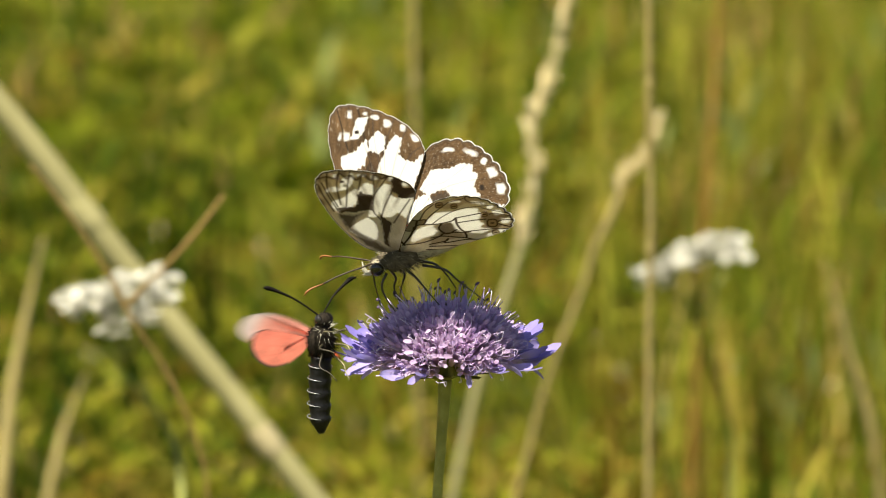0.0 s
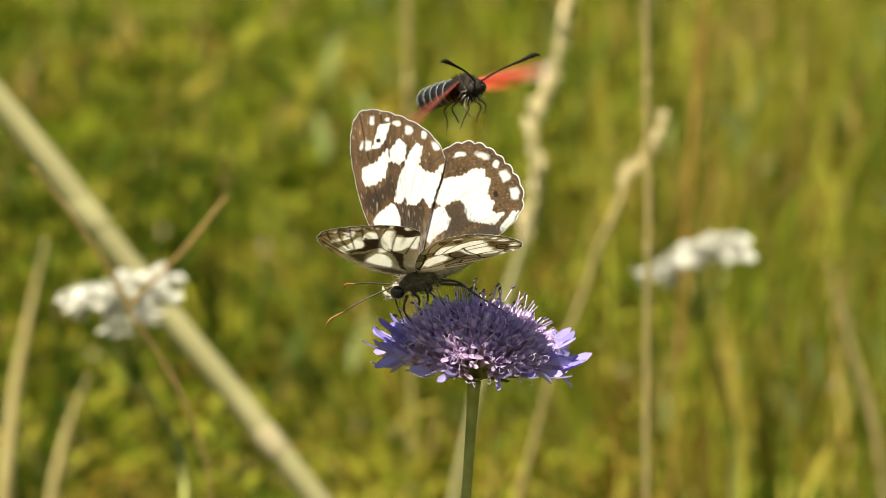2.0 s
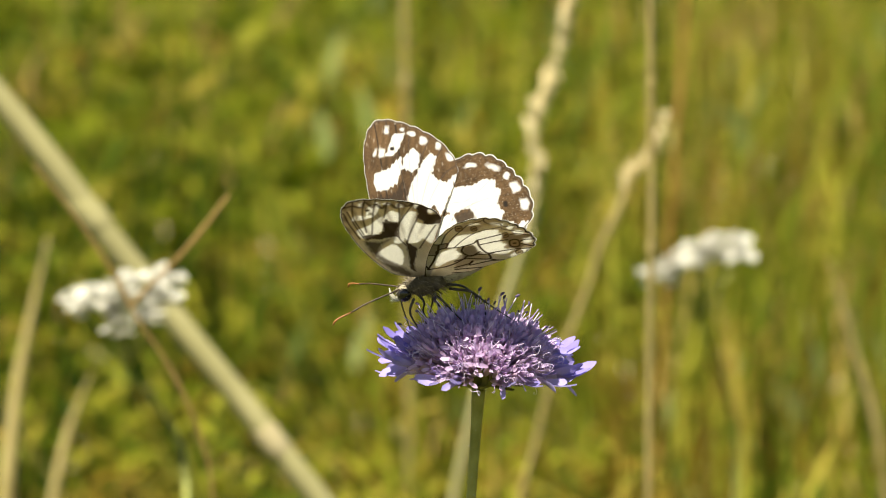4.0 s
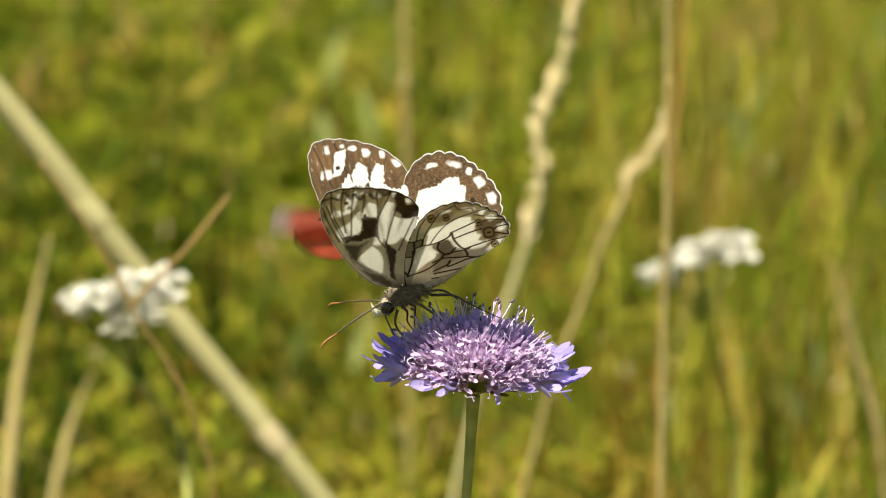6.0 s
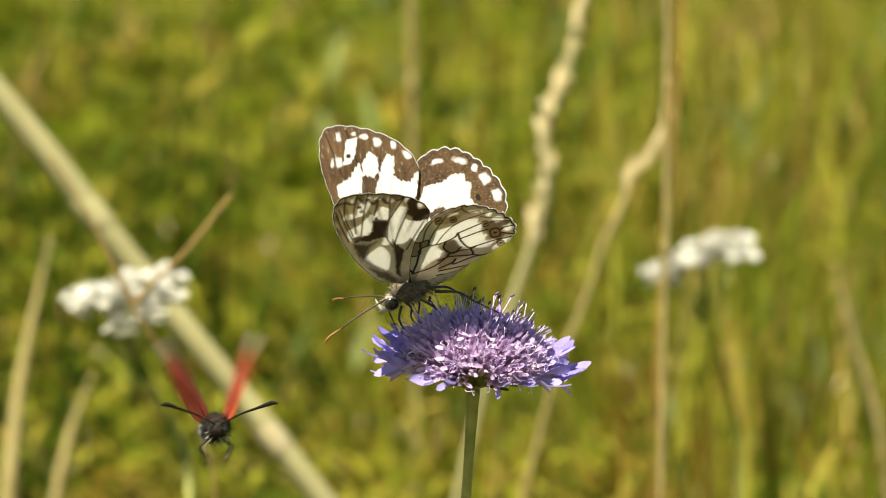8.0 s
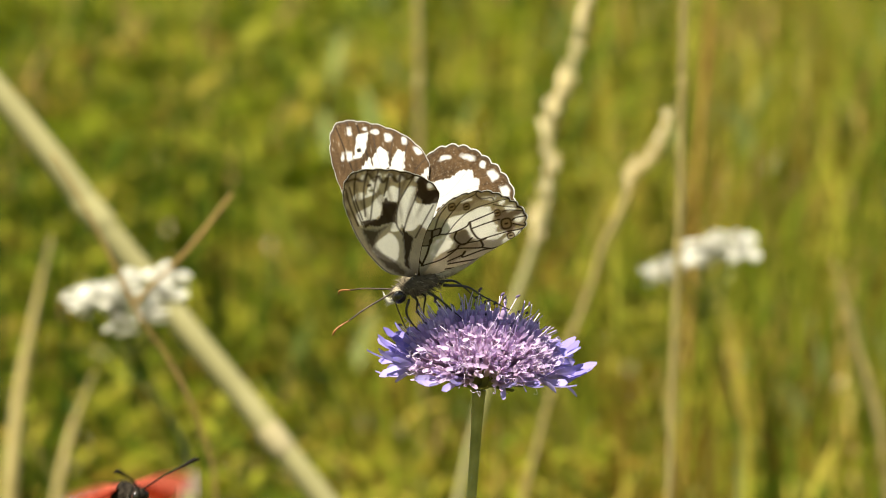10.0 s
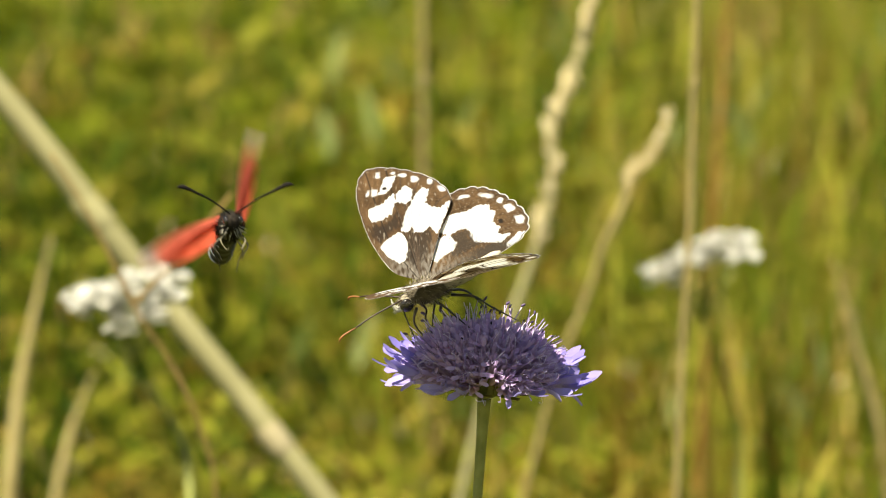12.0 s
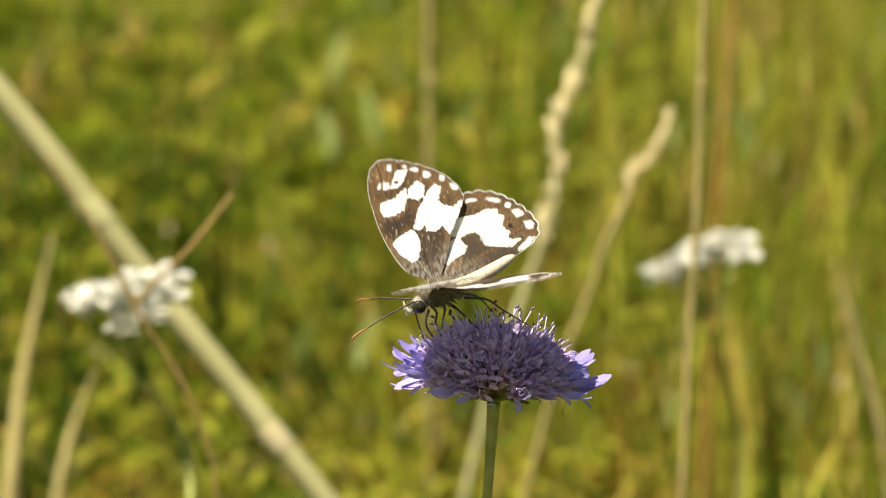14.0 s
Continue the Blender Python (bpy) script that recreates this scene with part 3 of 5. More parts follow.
# ---- the burnet moth ----
def moth_ribs(p, root):
    """Dark lines fanning out from the wing's root."""
    a = np.arctan2(p[:, 0] - root[0], np.maximum(p[:, 1] - root[1], 1e-3))
    return np.clip(np.abs(np.sin(a * 13 + 0.4)) * -6 + 1.1, 0, 1) * np.clip(p[:, 1] / 50, 0, 1)


def moth_fore_upper(p, gap):
    c = np.tile((0.72, 0.29, 0.22), (len(p), 1)) * (1 + 0.2 * grain(p, 8, 20))[:, None]
    c = blend(c, np.clip((p[:, 0] - 30) / 10, 0, 1) * 0.8, (0.04, 0.03, 0.03))
    c = blend(c, moth_ribs(p, (15, -20)) * 0.5, (0.14, 0.035, 0.03))
    c = blend(c, np.clip((5 - gap) / 3, 0, 1) * (p[:, 1] > 12), (0.03, 0.03, 0.03))
    return blend(c, np.clip((p[:, 1] - 120 + 10 * grain(p, 14, 24)) / 26, 0, 1) * 0.85, (0.55, 0.50, 0.48))


def moth_fore_under(p, gap):
    c = np.tile((0.90, 0.46, 0.37), (len(p), 1)) * (1 + 0.15 * grain(p, 8, 21))[:, None]
    c = blend(c, moth_ribs(p, (15, -20)) * 0.25, (0.50, 0.14, 0.10))
    c = blend(c, np.clip((p[:, 1] - 116 + 12 * grain(p, 14, 23)) / 26, 0, 1) * 0.9, (0.74, 0.68, 0.66))
    return blend(c, np.clip((4 - gap) / 3, 0, 1) * (p[:, 1] > 12) * 0.6, (0.06, 0.05, 0.05))


def moth_hind(p, gap):
    c = np.tile((0.86, 0.35, 0.25), (len(p), 1)) * (1 + 0.12 * grain(p, 8, 22))[:, None]
    c = blend(c, moth_ribs(p, (0, -20)) * 0.35, (0.42, 0.08, 0.06))
    return blend(c, np.clip((6 - gap) / 3, 0, 1) * (p[:, 1] > 14), (0.03, 0.03, 0.032))


def make_moth():
    moth = tagged(new("burnet_moth"), "black burnet moth with red wings, flying around the flower", "moth")
    fore = [(24, 2), (38, 45), (44, 95), (40, 138), (28, 164), (8, 173), (-14, 165), (-27, 138), (-29, 95), (-14, 45), (6, 2)]
    hind = [(14, 2), (12, 60), (2, 110), (-18, 124), (-44, 110), (-64, 80), (-70, 45), (-56, 16), (-28, 2), (-6, 0)]
    wings = []
    for side in (1, -1):
        f = wing("forewing", moth, M_MOTH_WING, fore, (15, 4), side, moth_fore_upper, moth_fore_under, lambda p: 5 * np.sin(p[:, 1] / 60), 120, 40, "dull red forewing with greyish tip")
        wing("hindwing", f, M_MOTH_WING, hind, (0, 4), side, moth_hind, moth_hind, lambda p: -4 + 4 * np.sin(p[:, 1] / 40), 120, 36, "scarlet hindwing with black edge")
        wings.append(f)
    rng = random.Random(9)
    bm = bmesh.new()
    lump(bm, Vector((6, 0, 0)) * U, Vector((34, 23, 24)) * U, (0, 0, 0), 0.12, 18)
    hairs(bm, Vector((6, 0, 0)) * U, Vector((34, 23, 24)) * U, 900, 10 * U, 0.55 * U, (-0.4, 0, 0), rng)
    thorax = part("thorax", bm, M_MOTH_FUR, moth, "hairy black thorax")
    bm = bmesh.new()
    hairs(bm, Vector((26, 0, -12)) * U, Vector((18, 17, 12)) * U, 60, 12 * U, 0.8 * U, (-0.4, 0, -0.4), rng)
    part("hair_tuft", bm, M_PALE, thorax, "pale hair tufts under the neck")
    bm = bmesh.new()
    line, rad = [], []
    for i in range(13):
        line.append(Vector((-18 - 11.5 * i, 0, -3 - 0.12 * i * i)) * U)
        rad.append((20.5 - 0.05 * (i - 4) ** 2 - (2.2 if i % 2 else 0) - (4 if i == 11 else 12 if i > 11 else 0)) * U)
    tube(bm, line, rad, 16, 2)
    abdomen = part("abdomen", bm, M_MOTH, moth, "glossy blue-black ringed abdomen")
    # Pale rings that also draw the abdomen's sheen lines in colour.
    for i in range(5):
        bm = bmesh.new()
        ring = [Vector((-36 - 23 * i, 21.2 * math.cos(a), -3 - 0.5 * i * i + 21.2 * math.sin(a))) * U for a in np.linspace(-1.1, math.pi + 1.1, 15)]
        tube(bm, ring, [0.3 * U, 1.3 * U, 0.5 * U, 1.6 * U, 0.7 * U, 1.4 * U, 0.3 * U], 5, 2)
        part("band", bm, M_PALE_BAND, abdomen, "pale shiny band, abdomen sheen put into its colour")
    bm = bmesh.new()
    lump(bm, Vector((46, 0, -2)) * U, Vector((14, 15, 14)) * U, (0, 0, 0), 0.1)
    hairs(bm, Vector((46, 0, -2)) * U, Vector((14, 14, 14)) * U, 320, 7 * U, 0.4 * U, (0.3, 0, 0), rng)
    head = part("head", bm, M_MOTH_FUR, moth, "small black head")
    for side in (1, -1):
        bm = bmesh.new()
        lump(bm, Vector((49, 12 * side, -2)) * U, Vector((8, 6, 8)) * U)
        part("eye", bm, M_EYE, head, "glossy dark eye")
        bm = bmesh.new()
        tube(bm, [Vector(v) * U for v in ((54, 5 * side, 8), (78, 38 * side, 26), (94, 70 * side, 38), (102, 92 * side, 46), (104, 104 * side, 45))], [1.4 * U, 1.6 * U, 2.6 * U, 4.4 * U, 1.2 * U])
        part("antenna", bm, M_MOTH_FUR, moth, "black clubbed antenna")
        for x, reach, drop, out in ((26, 20, 52, 14), (8, -4, 62, 22), (-10, -36, 70, 18)):
            bm = bmesh.new()
            tube(bm, [Vector(v) * U for v in ((x, 10 * side, -18), (x + reach * 0.5, (out + 8) * side, -34), (x + reach * 0.7, out * side, -52), (x + reach, (out - 4) * side, -drop))], [2.2 * U, 1.7 * U, 1.3 * U, 0.8 * U], 6)
            part("leg", bm, M_MOTH_LEG, moth, "thin leg, pale on the inside")
    return moth, wings


M_PALE_BAND = mottled("shiny_band", ((0.3, (0.06, 0.07, 0.075)), (0.8, (0.25, 0.27, 0.27))), 2500, 0.3, spec=0.7)
M_MOTH_LEG = mottled("moth_leg", ((0.35, (0.02, 0.017, 0.01)), (0.55, (0.07, 0.06, 0.03)), (0.8, (0.34, 0.30, 0.17))), 700, 0.45, each=0.4)


# ---- the scabious ----
def make_scabious():
    plant = tagged(new("scabious"), "violet scabious flower head on a green hairy stem", "flower")
    rng = random.Random(12)
    top = Vector((0, 0, 0.45))
    bm = bmesh.new()
    line = [(-0.030, 0.004, 0.0), (-0.0235, 0.003, 0.12), (-0.0125, 0.001, 0.28), (-0.0042, 0, 0.39), (-0.0008, 0, 0.437), (0, 0, 0.4490)]
    tube(bm, line, [0.0015, 0.0012, 0.0009, 0.00074, 0.00072, 0.0010], 12, 8)
    stem = part("stem", bm, M_STEM, plant, "green downy stem")
    bm = bmesh.new()
    for k in range(240):
        z = rng.uniform(0.33, 0.449)
        x = np.interp(z, [p[2] for p in line], [p[0] for p in line])
        a = rng.uniform(0, 6.283)
        root = Vector((x + 0.0007 * math.cos(a), 0.0007 * math.sin(a), z))
        way = Vector((math.cos(a), math.sin(a), rng.uniform(-0.5, 0.3))) * rng.uniform(0.0004, 0.0009)
        q = Vector((0, 0, 0.000025))
        side = way.cross(Vector((0, 0, 1))).normalized() * 0.000025
        v = [bm.verts.new(root + side), bm.verts.new(root - side), bm.verts.new(root + q), bm.verts.new(root + way)]
        for f in ((0, 1, 3), (1, 2, 3), (2, 0, 3)):
            bm.faces.new([v[i] for i in f])
    part("stem_down", bm, M_PALE, stem, "fine pale hairs")
    bm = bmesh.new()
    lump(bm, (0, 0, 0.0018), (0.0030, 0.0030, 0.0020), (0, 0, 0), 0.1, 18)
    lump(bm, (0, 0, 0.0002), (0.0026, 0.0026, 0.0011), (0, 0, 0), 0.1, 14)
    head = part("flower_head", bm, M_BRACT, plant, "domed violet and lilac flower head")

    def floret(name, mat, tube_len, lobes, mouth):
        b = bmesh.new()
        n = 7
        rings = []
        for i, (z, r) in enumerate(((0, 0.00035), (tube_len * 0.5, 0.0005), (tube_len * 0.85, mouth * 0.8), (tube_len, mouth))):
            rings.append([b.verts.new((r * math.cos(6.2832 * k / n), r * math.sin(6.2832 * k / n), z)) for k in range(n)])
        for r, s in zip(rings, rings[1:]):
            for k in range(n):
                b.faces.new((r[k], r[(k + 1) % n], s[(k + 1) % n], s[k]))
        for deg, length, width, tilt, curl in lobes:
            m = Matrix.Translation((0, 0, tube_len)) @ Matrix.Rotation(radians(deg), 4, "Z") @ Matrix.Translation((0, mouth * 0.8, -0.0002)) @ Matrix.Rotation(radians(tilt), 4, "X")
            strap(b, length, width, m, 0.25, curl)
        return part(name, b, mat)

    # lobes: degrees round the tube (0 is outward and down), length, width, tilt towards the tube's line, curl
    kinds = [
        [floret("ray_floret", M_PETAL, 0.0058, ((0, 0.0056, 0.0019, 74, 0.5), (58, 0.0036, 0.0014, 66, 0.6), (-55, 0.0038, 0.0014, 62, -0.3), (140, 0.0016, 0.0009, 60, 0.4), (-140, 0.0016, 0.0009, 56, 0.4)), 0.0010),
         floret("ray_floret", M_PETAL, 0.0055, ((6, 0.0050, 0.0018, 62, 0.9), (64, 0.0032, 0.0012, 58, -0.3), (-58, 0.0034, 0.0015, 70, 0.7), (150, 0.0015, 0.0009, 60, 0.4), (-140, 0.0016, 0.0009, 60, 0.4)), 0.0009),
         floret("ray_floret", M_PETAL, 0.0060, ((-8, 0.0052, 0.0016, 84, 0.7), (50, 0.0030, 0.0012, 72, 0.8), (-54, 0.0037, 0.0014, 56, -0.4), (150, 0.0015, 0.0009, 66, 0.4), (-150, 0.0015, 0.0009, 60, 0.4)), 0.0009)],
        [floret("inner_floret", M_LILAC, 0.0058, ((0, 0.0018, 0.0006, 44, 0.8), (72, 0.0015, 0.0006, 56, 0.7), (-75, 0.0015, 0.0006, 38, -0.3), (145, 0.0013, 0.0005, 62, 0.6), (-140, 0.0013, 0.0005, 50, 0.8)), 0.0006),
         floret("inner_floret", M_LILAC, 0.0055, ((0, 0.0016, 0.0006, 58, 1.0), (75, 0.0017, 0.0006, 36, -0.4), (-80, 0.0014, 0.0006, 60, 0.9), (150, 0.0012, 0.0005, 48, 0.8), (-145, 0.0013, 0.0005, 66, 0.6)), 0.0006),
         floret("inner_floret", M_LILAC, 0.0060, ((10, 0.0019, 0.0006, 62, 0.8), (88, 0.0014, 0.0006, 46, 0.9), (-72, 0.0016, 0.0006, 40, -0.3), (160, 0.0013, 0.0005, 56, 0.7), (-150, 0.0012, 0.0005, 60, 0.6)), 0.0006)]]
    b = bmesh.new()
    tube(b, [(0, 0, 0), (0.0002, 0, 0.002), (0, 0.0002, 0.0042)], [0.00009, 0.00008, 0.00006], 5, 3)
    stamen = part("stamen", b, M_FILAMENT)
    b = bmesh.new()
    lump(b, (0, 0.0002, 0.0044), (0.00019, 0.00017, 0.00036), (0.5, 0.2, 0), 0.1, 8)
    anther = part("anther", b, M_ANTHER)
    curls = []
    for k in range(3):
        b = bmesh.new()
        tube(b, [(0, 0, 0), (0.0004, 0, 0.0012), (0.0011 + 0.0003 * k, 0.0003, 0.0016), (0.0017, -0.0004 * k, 0.0010), (0.0019 - 0.0004 * k, 0.0004, 0.0004)], [0.000055, 0.000055, 0.00005, 0.00005, 0.00005], 5, 3)
        curls.append(part("style", b, M_FILAMENT))
    used = set()

    def put(proto, m):
        if proto.name not in used:
            used.add(proto.name)
            proto.parent, proto.matrix_basis = head, m
            return proto
        return again(proto, head, m)

    tilt = Matrix.Rotation(radians(4), 4, "Y")

    def outward(az, el, size):
        """A floret's place: its foot on the small receptacle, +z pointing away from it."""
        e = radians(el)
        foot = Vector((0, 0.0048 * math.cos(e), 0.0012 + 0.0016 * math.sin(e)))
        return tilt @ Matrix.Rotation(radians(az), 4, "Z") @ Matrix.Translation(foot) @ Matrix.Rotation(e - math.pi / 2, 4, "X") \
            @ Matrix.Rotation(radians(rng.uniform(-25, 25)), 4, "Z") @ Matrix.Scale(size, 4)

    rings = ((18, 4, 0, 0.98), (26, 6, 1, 0.86), (18, 16, 0, 1.08), (28, 15, 1, 0.98), (14, 29, 0, 1.0), (36, 24, 1, 1.04), (36, 33, 1, 1.06), (33, 42, 1, 1.08), (28, 51, 1, 1.08), (23, 60, 1, 1.08), (15, 69, 1, 1.06), (9, 78, 1, 1.05), (3, 86, 1, 1.05))
    for count, rise, kind, size in rings:
        for k in range(count):
            az = 360 * (k + rng.uniform(-0.3, 0.3) + 0.5 * (rise % 2)) / count % 360
            el = rise + rng.uniform(-4, 4)
            front = abs(az - 180)
            if rise < 17 and abs(az - 186) < (9 if kind else 15) or kind == 0 and front < 62 and (rise > 10 or k % 3 == 0):
                continue
            grow = size * rng.uniform(0.9, 1.1)
            if kind == 0 and front < 62:
                grow *= 0.78
            m = outward(az, el, grow)
            put(kinds[kind][rng.randrange(3)], m)
            for j in range(0 if kind == 0 else 1 if rise < 60 else 2):
                tall = front > 70 and rise > 34
                turn = m @ Matrix.Translation((rng.uniform(-.0006, .0006), rng.uniform(-.0006, .0006), 0.0050)) @ Euler((rng.uniform(-.4, .4), rng.uniform(-.4, .4), rng.uniform(0, 6))).to_matrix().to_4x4() @ Matrix.Scale(rng.uniform(0.65, 1.05) if tall else rng.uniform(0.5, 0.8), 4)
                put(stamen, turn)
                if rng.random() < (0.4 if tall else 0.04):
                    put(anther, turn)
            for j in range(0 if kind == 0 or rise > 48 else 1 if rise > 30 else 2):
                turn = m @ Matrix.Translation((rng.uniform(-.0012, .0012), rng.uniform(-.0012, .0012), 0.0056 + rng.uniform(0, 0.0012))) @ Euler((rng.uniform(-1, 1), rng.uniform(-1, 1), rng.uniform(0, 6))).to_matrix().to_4x4() @ Matrix.Scale(rng.uniform(0.5, 0.85), 4)
                put(curls[rng.randrange(3)], turn)
    b = bmesh.new()
    strap(b, 0.0072, 0.0026, Matrix.Identity(4), 0.15, 0.12, 0.3, 6, 0.7)
    bract = part("bract", b, M_BRACT)
    for k in range(12):
        m = tilt @ Matrix.Rotation(6.2832 * k / 12 + rng.uniform(-.1, .1), 4, "Z") @ Matrix.Translation((0, 0.0024, 0.0002)) @ Matrix.Rotation(radians(rng.uniform(-4, 5)), 4, "X") @ Matrix.Scale(rng.uniform(0.55, 0.95), 4)
        put(bract, m)
    for a, up in ((183, 62), (192, 74), (176, 50), (201, 44)):
        put(bract, tilt @ Matrix.Rotation(radians(a), 4, "Z") @ Matrix.Translation((0, 0.0050, 0.0002)) @ Matrix.Rotation(radians(up), 4, "X") @ Matrix.Scale(0.62, 4))
    head.matrix_basis = Matrix.Translation(top)
    return plant, head


# ---- dry stalks, seed spikes and white flowers behind ----
def stalk(name, label, points, radii, mat, category="stalk"):
    bm = bmesh.new()
    tube(bm, points, radii, 10, 8)
    base = Vector(points[0])
    thing = tagged(new(name), label, category)
    thing.location = base
    for v in bm.verts:
        v.co -= base
    part("stem", bm, mat, thing)
    return thing


def spike(thing, points, size, count, seed, mat):
    """Seed husks along the upper part of a stalk, each a part."""
    rng = random.Random(seed)
    line = smooth_line(points, 14)
    made = []
    for k in range(3):
        bm = bmesh.new()
        lump(bm, (0, 0, size * 0.7), (size * 0.26, size * 0.26, size * 1.15), (0, 0, 0), 0.3 + 0.1 * k, 6)
        made.append(part("husk", bm, mat, thing))
    for k in range(count):
        p = line[min(len(line) - 1, int(len(line) * (k + rng.random()) / count))]
        m = Matrix.Translation(p - thing.location) @ Euler((rng.gauss(0, 0.24), rng.gauss(0, 0.24), rng.uniform(0, 6.3))).to_matrix().to_4x4() @ Matrix.Scale(rng.uniform(0.6, 1.15) * (1.0 + 0.22 * math.sin(k * 0.11 + seed) * math.sin(k * 0.047 + 1.3)), 4)
        if k < 3:
            made[k].matrix_basis = m
        else:
            again(made[k % 3], thing, m)


def joint(thing, place, way, radius, mat):
    """A swollen node on a stalk."""
    bm = bmesh.new()
    w = Vector(way).normalized() * radius * 2.2
    tube(bm, [-w, -w * 0.4, w * 0.4, w], [radius * 0.95, radius * 1.22, radius * 1.2, radius * 0.95], 10, 3)
    ob = part("node", bm, mat, thing, "darker swollen node")
    ob.location = Vector(place) - thing.location


def white_flower(label, heads, foot, seed, size):
    rng = random.Random(seed)
    thing = tagged(new("white_flower"), label, "flower")
    thing.location = foot
    foot = Vector(foot)
    hub = sum((Vector(p) for p in heads), Vector()) / len(heads) - foot - Vector((0, -0.012, 0.016))
    bm = bmesh.new()
    tube(bm, [(0, 0, 0), hub * 0.5 + Vector((0.004, 0.01, 0)), hub], [0.0008, 0.0006, 0.0004], 7, 6)
    part("stem", bm, M_OLIVE, thing)
    for place in heads:
        c = Vector(place) - foot
        bm = bmesh.new()
        tube(bm, [hub, (hub + c) * 0.5, c], [0.0003, 0.0003, 0.0003], 6, 3)
        stem = part("flower_stalk", bm, M_OLIVE, thing)
        bm = bmesh.new()
        for k in range(16):
            d = Vector((rng.gauss(0, 0.36), rng.gauss(0, 0.36), rng.gauss(0, 0.24))) * size
            m = Matrix.Translation(c + d) @ Euler((rng.uniform(-.6, .3), rng.uniform(-.4, .4), rng.uniform(0, 6.3))).to_matrix().to_4x4()
            strap(bm, size * 0.85, size * 0.8, m, 0.3, 0.3, 0.6, 5)
        part("petals", bm, M_WHITE, stem, "cluster of white petals")
    return thing


def meadow(name, label, mat, count, box, high, width, lean, seed, segs=4, wavy=0.35, leafy=False, lift=0.0, wedge=True, shelf=0.0, veil=(), aside=0.0):
    """Many grass blades or leaves, one sheet of them. box: across (in shares of a widening wedge) and along."""
    rng = np.random.default_rng(seed)
    x0, x1, y0, y1 = box
    y = y0 + (y1 - y0) * rng.random(count)
    x = (x0 + (x1 - x0) * rng.random(count)) * ((y + 1.19) * 0.0524 if wedge else 1)
    if aside:      # thins out at the rim, and leaves the middle to the other grasses
        x, y = x + rng.normal(0, 0.7, count), y + rng.normal(0, 0.5, count)
        x = np.where(np.abs(x) < aside + 0.06 * (y + 1.19), x + np.sign(x) * (aside + 0.06 * (y + 1.19)), x)
    a, tip = rng.uniform(0, 6.283, count), rng.uniform(0, 6.283, count)
    h = rng.uniform(*high, count)
    low = lift * rng.random(count)
    if shelf:      # a thin, sloping top layer
        low = 0.634 - 0.166 * (y + 1.186) - shelf * rng.random(count)
    if veil:       # a bank of tall growth, the lower leaves standing further forward
        k = rng.random(count)
        y = y1 - (y1 - y0) * np.clip(k + rng.normal(0, 0.12, count), 0, 1)
        x = (x0 + (x1 - x0) * rng.random(count)) * (y + 1.19) * 0.0524
        low = 0.634 - (veil[0] + (veil[1] - veil[0]) * k) * (y + 1.186)
    limit = 0.57 - 0.171 * (y + 1.186)
    if y0 < 0.5:
        h = np.minimum(h, np.maximum(0.04, limit))
    out = h * rng.uniform(*lean, count)
    w = rng.uniform(*width, count)
    rows = []
    for i in range(segs + 1):
        t = i / segs
        px = x + np.cos(tip) * out * t ** 1.6
        py = y + np.sin(tip) * out * t ** 1.6
        pz = low + h * (t - 0.25 * lean[1] * t ** 3) - 0.01
        half = w * 0.5 * (max(0.06, math.sin(math.pi * min(1, t * 0.97 + 0.02) ** 0.8)) if leafy else max(0.08, 1 - t ** 2.2))
        turn = a + wavy * t
        for s in (-1, 1):
            rows.append(np.stack([px + s * np.cos(turn) * half, py + s * np.sin(turn) * half, pz], 1))
    v = np.stack(rows, 1).reshape(-1, 3)
    n = 2 * (segs + 1)
    quad = np.array([(2 * i, 2 * i + 1, 2 * i + 3, 2 * i + 2) for i in range(segs)])
    f = (np.arange(count)[:, None, None] * n + quad[None]).reshape(-1, 4)
    me = bpy.data.meshes.new(name)
    me.from_pydata(v.tolist(), [], f.tolist())
    me.polygons.foreach_set("use_smooth", np.ones(len(f), bool))
    me.materials.append(mat)
    return tagged(new(name, me), label, "grass", kind="stuff")


# ---- the meadow behind: leafy on one side, upright grass on the other ----
meadow("meadow_leaves", "small yellow-green herb leaves, tangled in the meadow", M_LEAF, 22000, (-1.7, 0.45, 0.95, 2.4), (0.006, 0.022), (0.003, 0.009), (0.5, 2.0), 4, 4, leafy=True, lift=0.36)
meadow("broad_leaves", "broad green leaves low in the meadow", M_LEAF, 2600, (-1.8, 1.6, 1.6, 4.4), (0.02, 0.08), (0.012, 0.030), (0.5, 1.6), 14, 4, leafy=True, lift=0.22)
meadow("meadow_grass", "green meadow grass, tall and upright", M_BLADE, 7000, (0.0, 1.8, 0.8, 3.0), (0.22, 0.42), (0.002, 0.005), (0.05, 0.40), 1)
meadow("sparse_grass", "green grass blades among the leaves", M_GRASS, 1200, (-1.8, 0.2, 0.9, 3.0), (0.14, 0.36), (0.002, 0.006), (0.2, 0.9), 11)
meadow("dry_grass", "straw-coloured dry grass among the green", M_DRY, 1300, (-0.2, 1.8, 0.8, 3.2), (0.22, 0.44), (0.0015, 0.004), (0.05, 0.4), 3)
# Both sets darken the backdrop by colour where the growth would be shaded.
meadow("dark_blades", "dark green grass blades, shade put into their colour", M_DARKGREEN, 700, (-1.5, -0.40, 0.75, 1.3), (0.30, 0.46), (0.002, 0.005), (0.05, 0.4), 51)
meadow("shaded_blades", "dark green blades painting the shaded gaps in the tall grass", M_DARKGREEN, 380, (0.05, 1.4, 0.85, 1.4), (0.26, 0.44), (0.002, 0.005), (0.05, 0.4), 62)
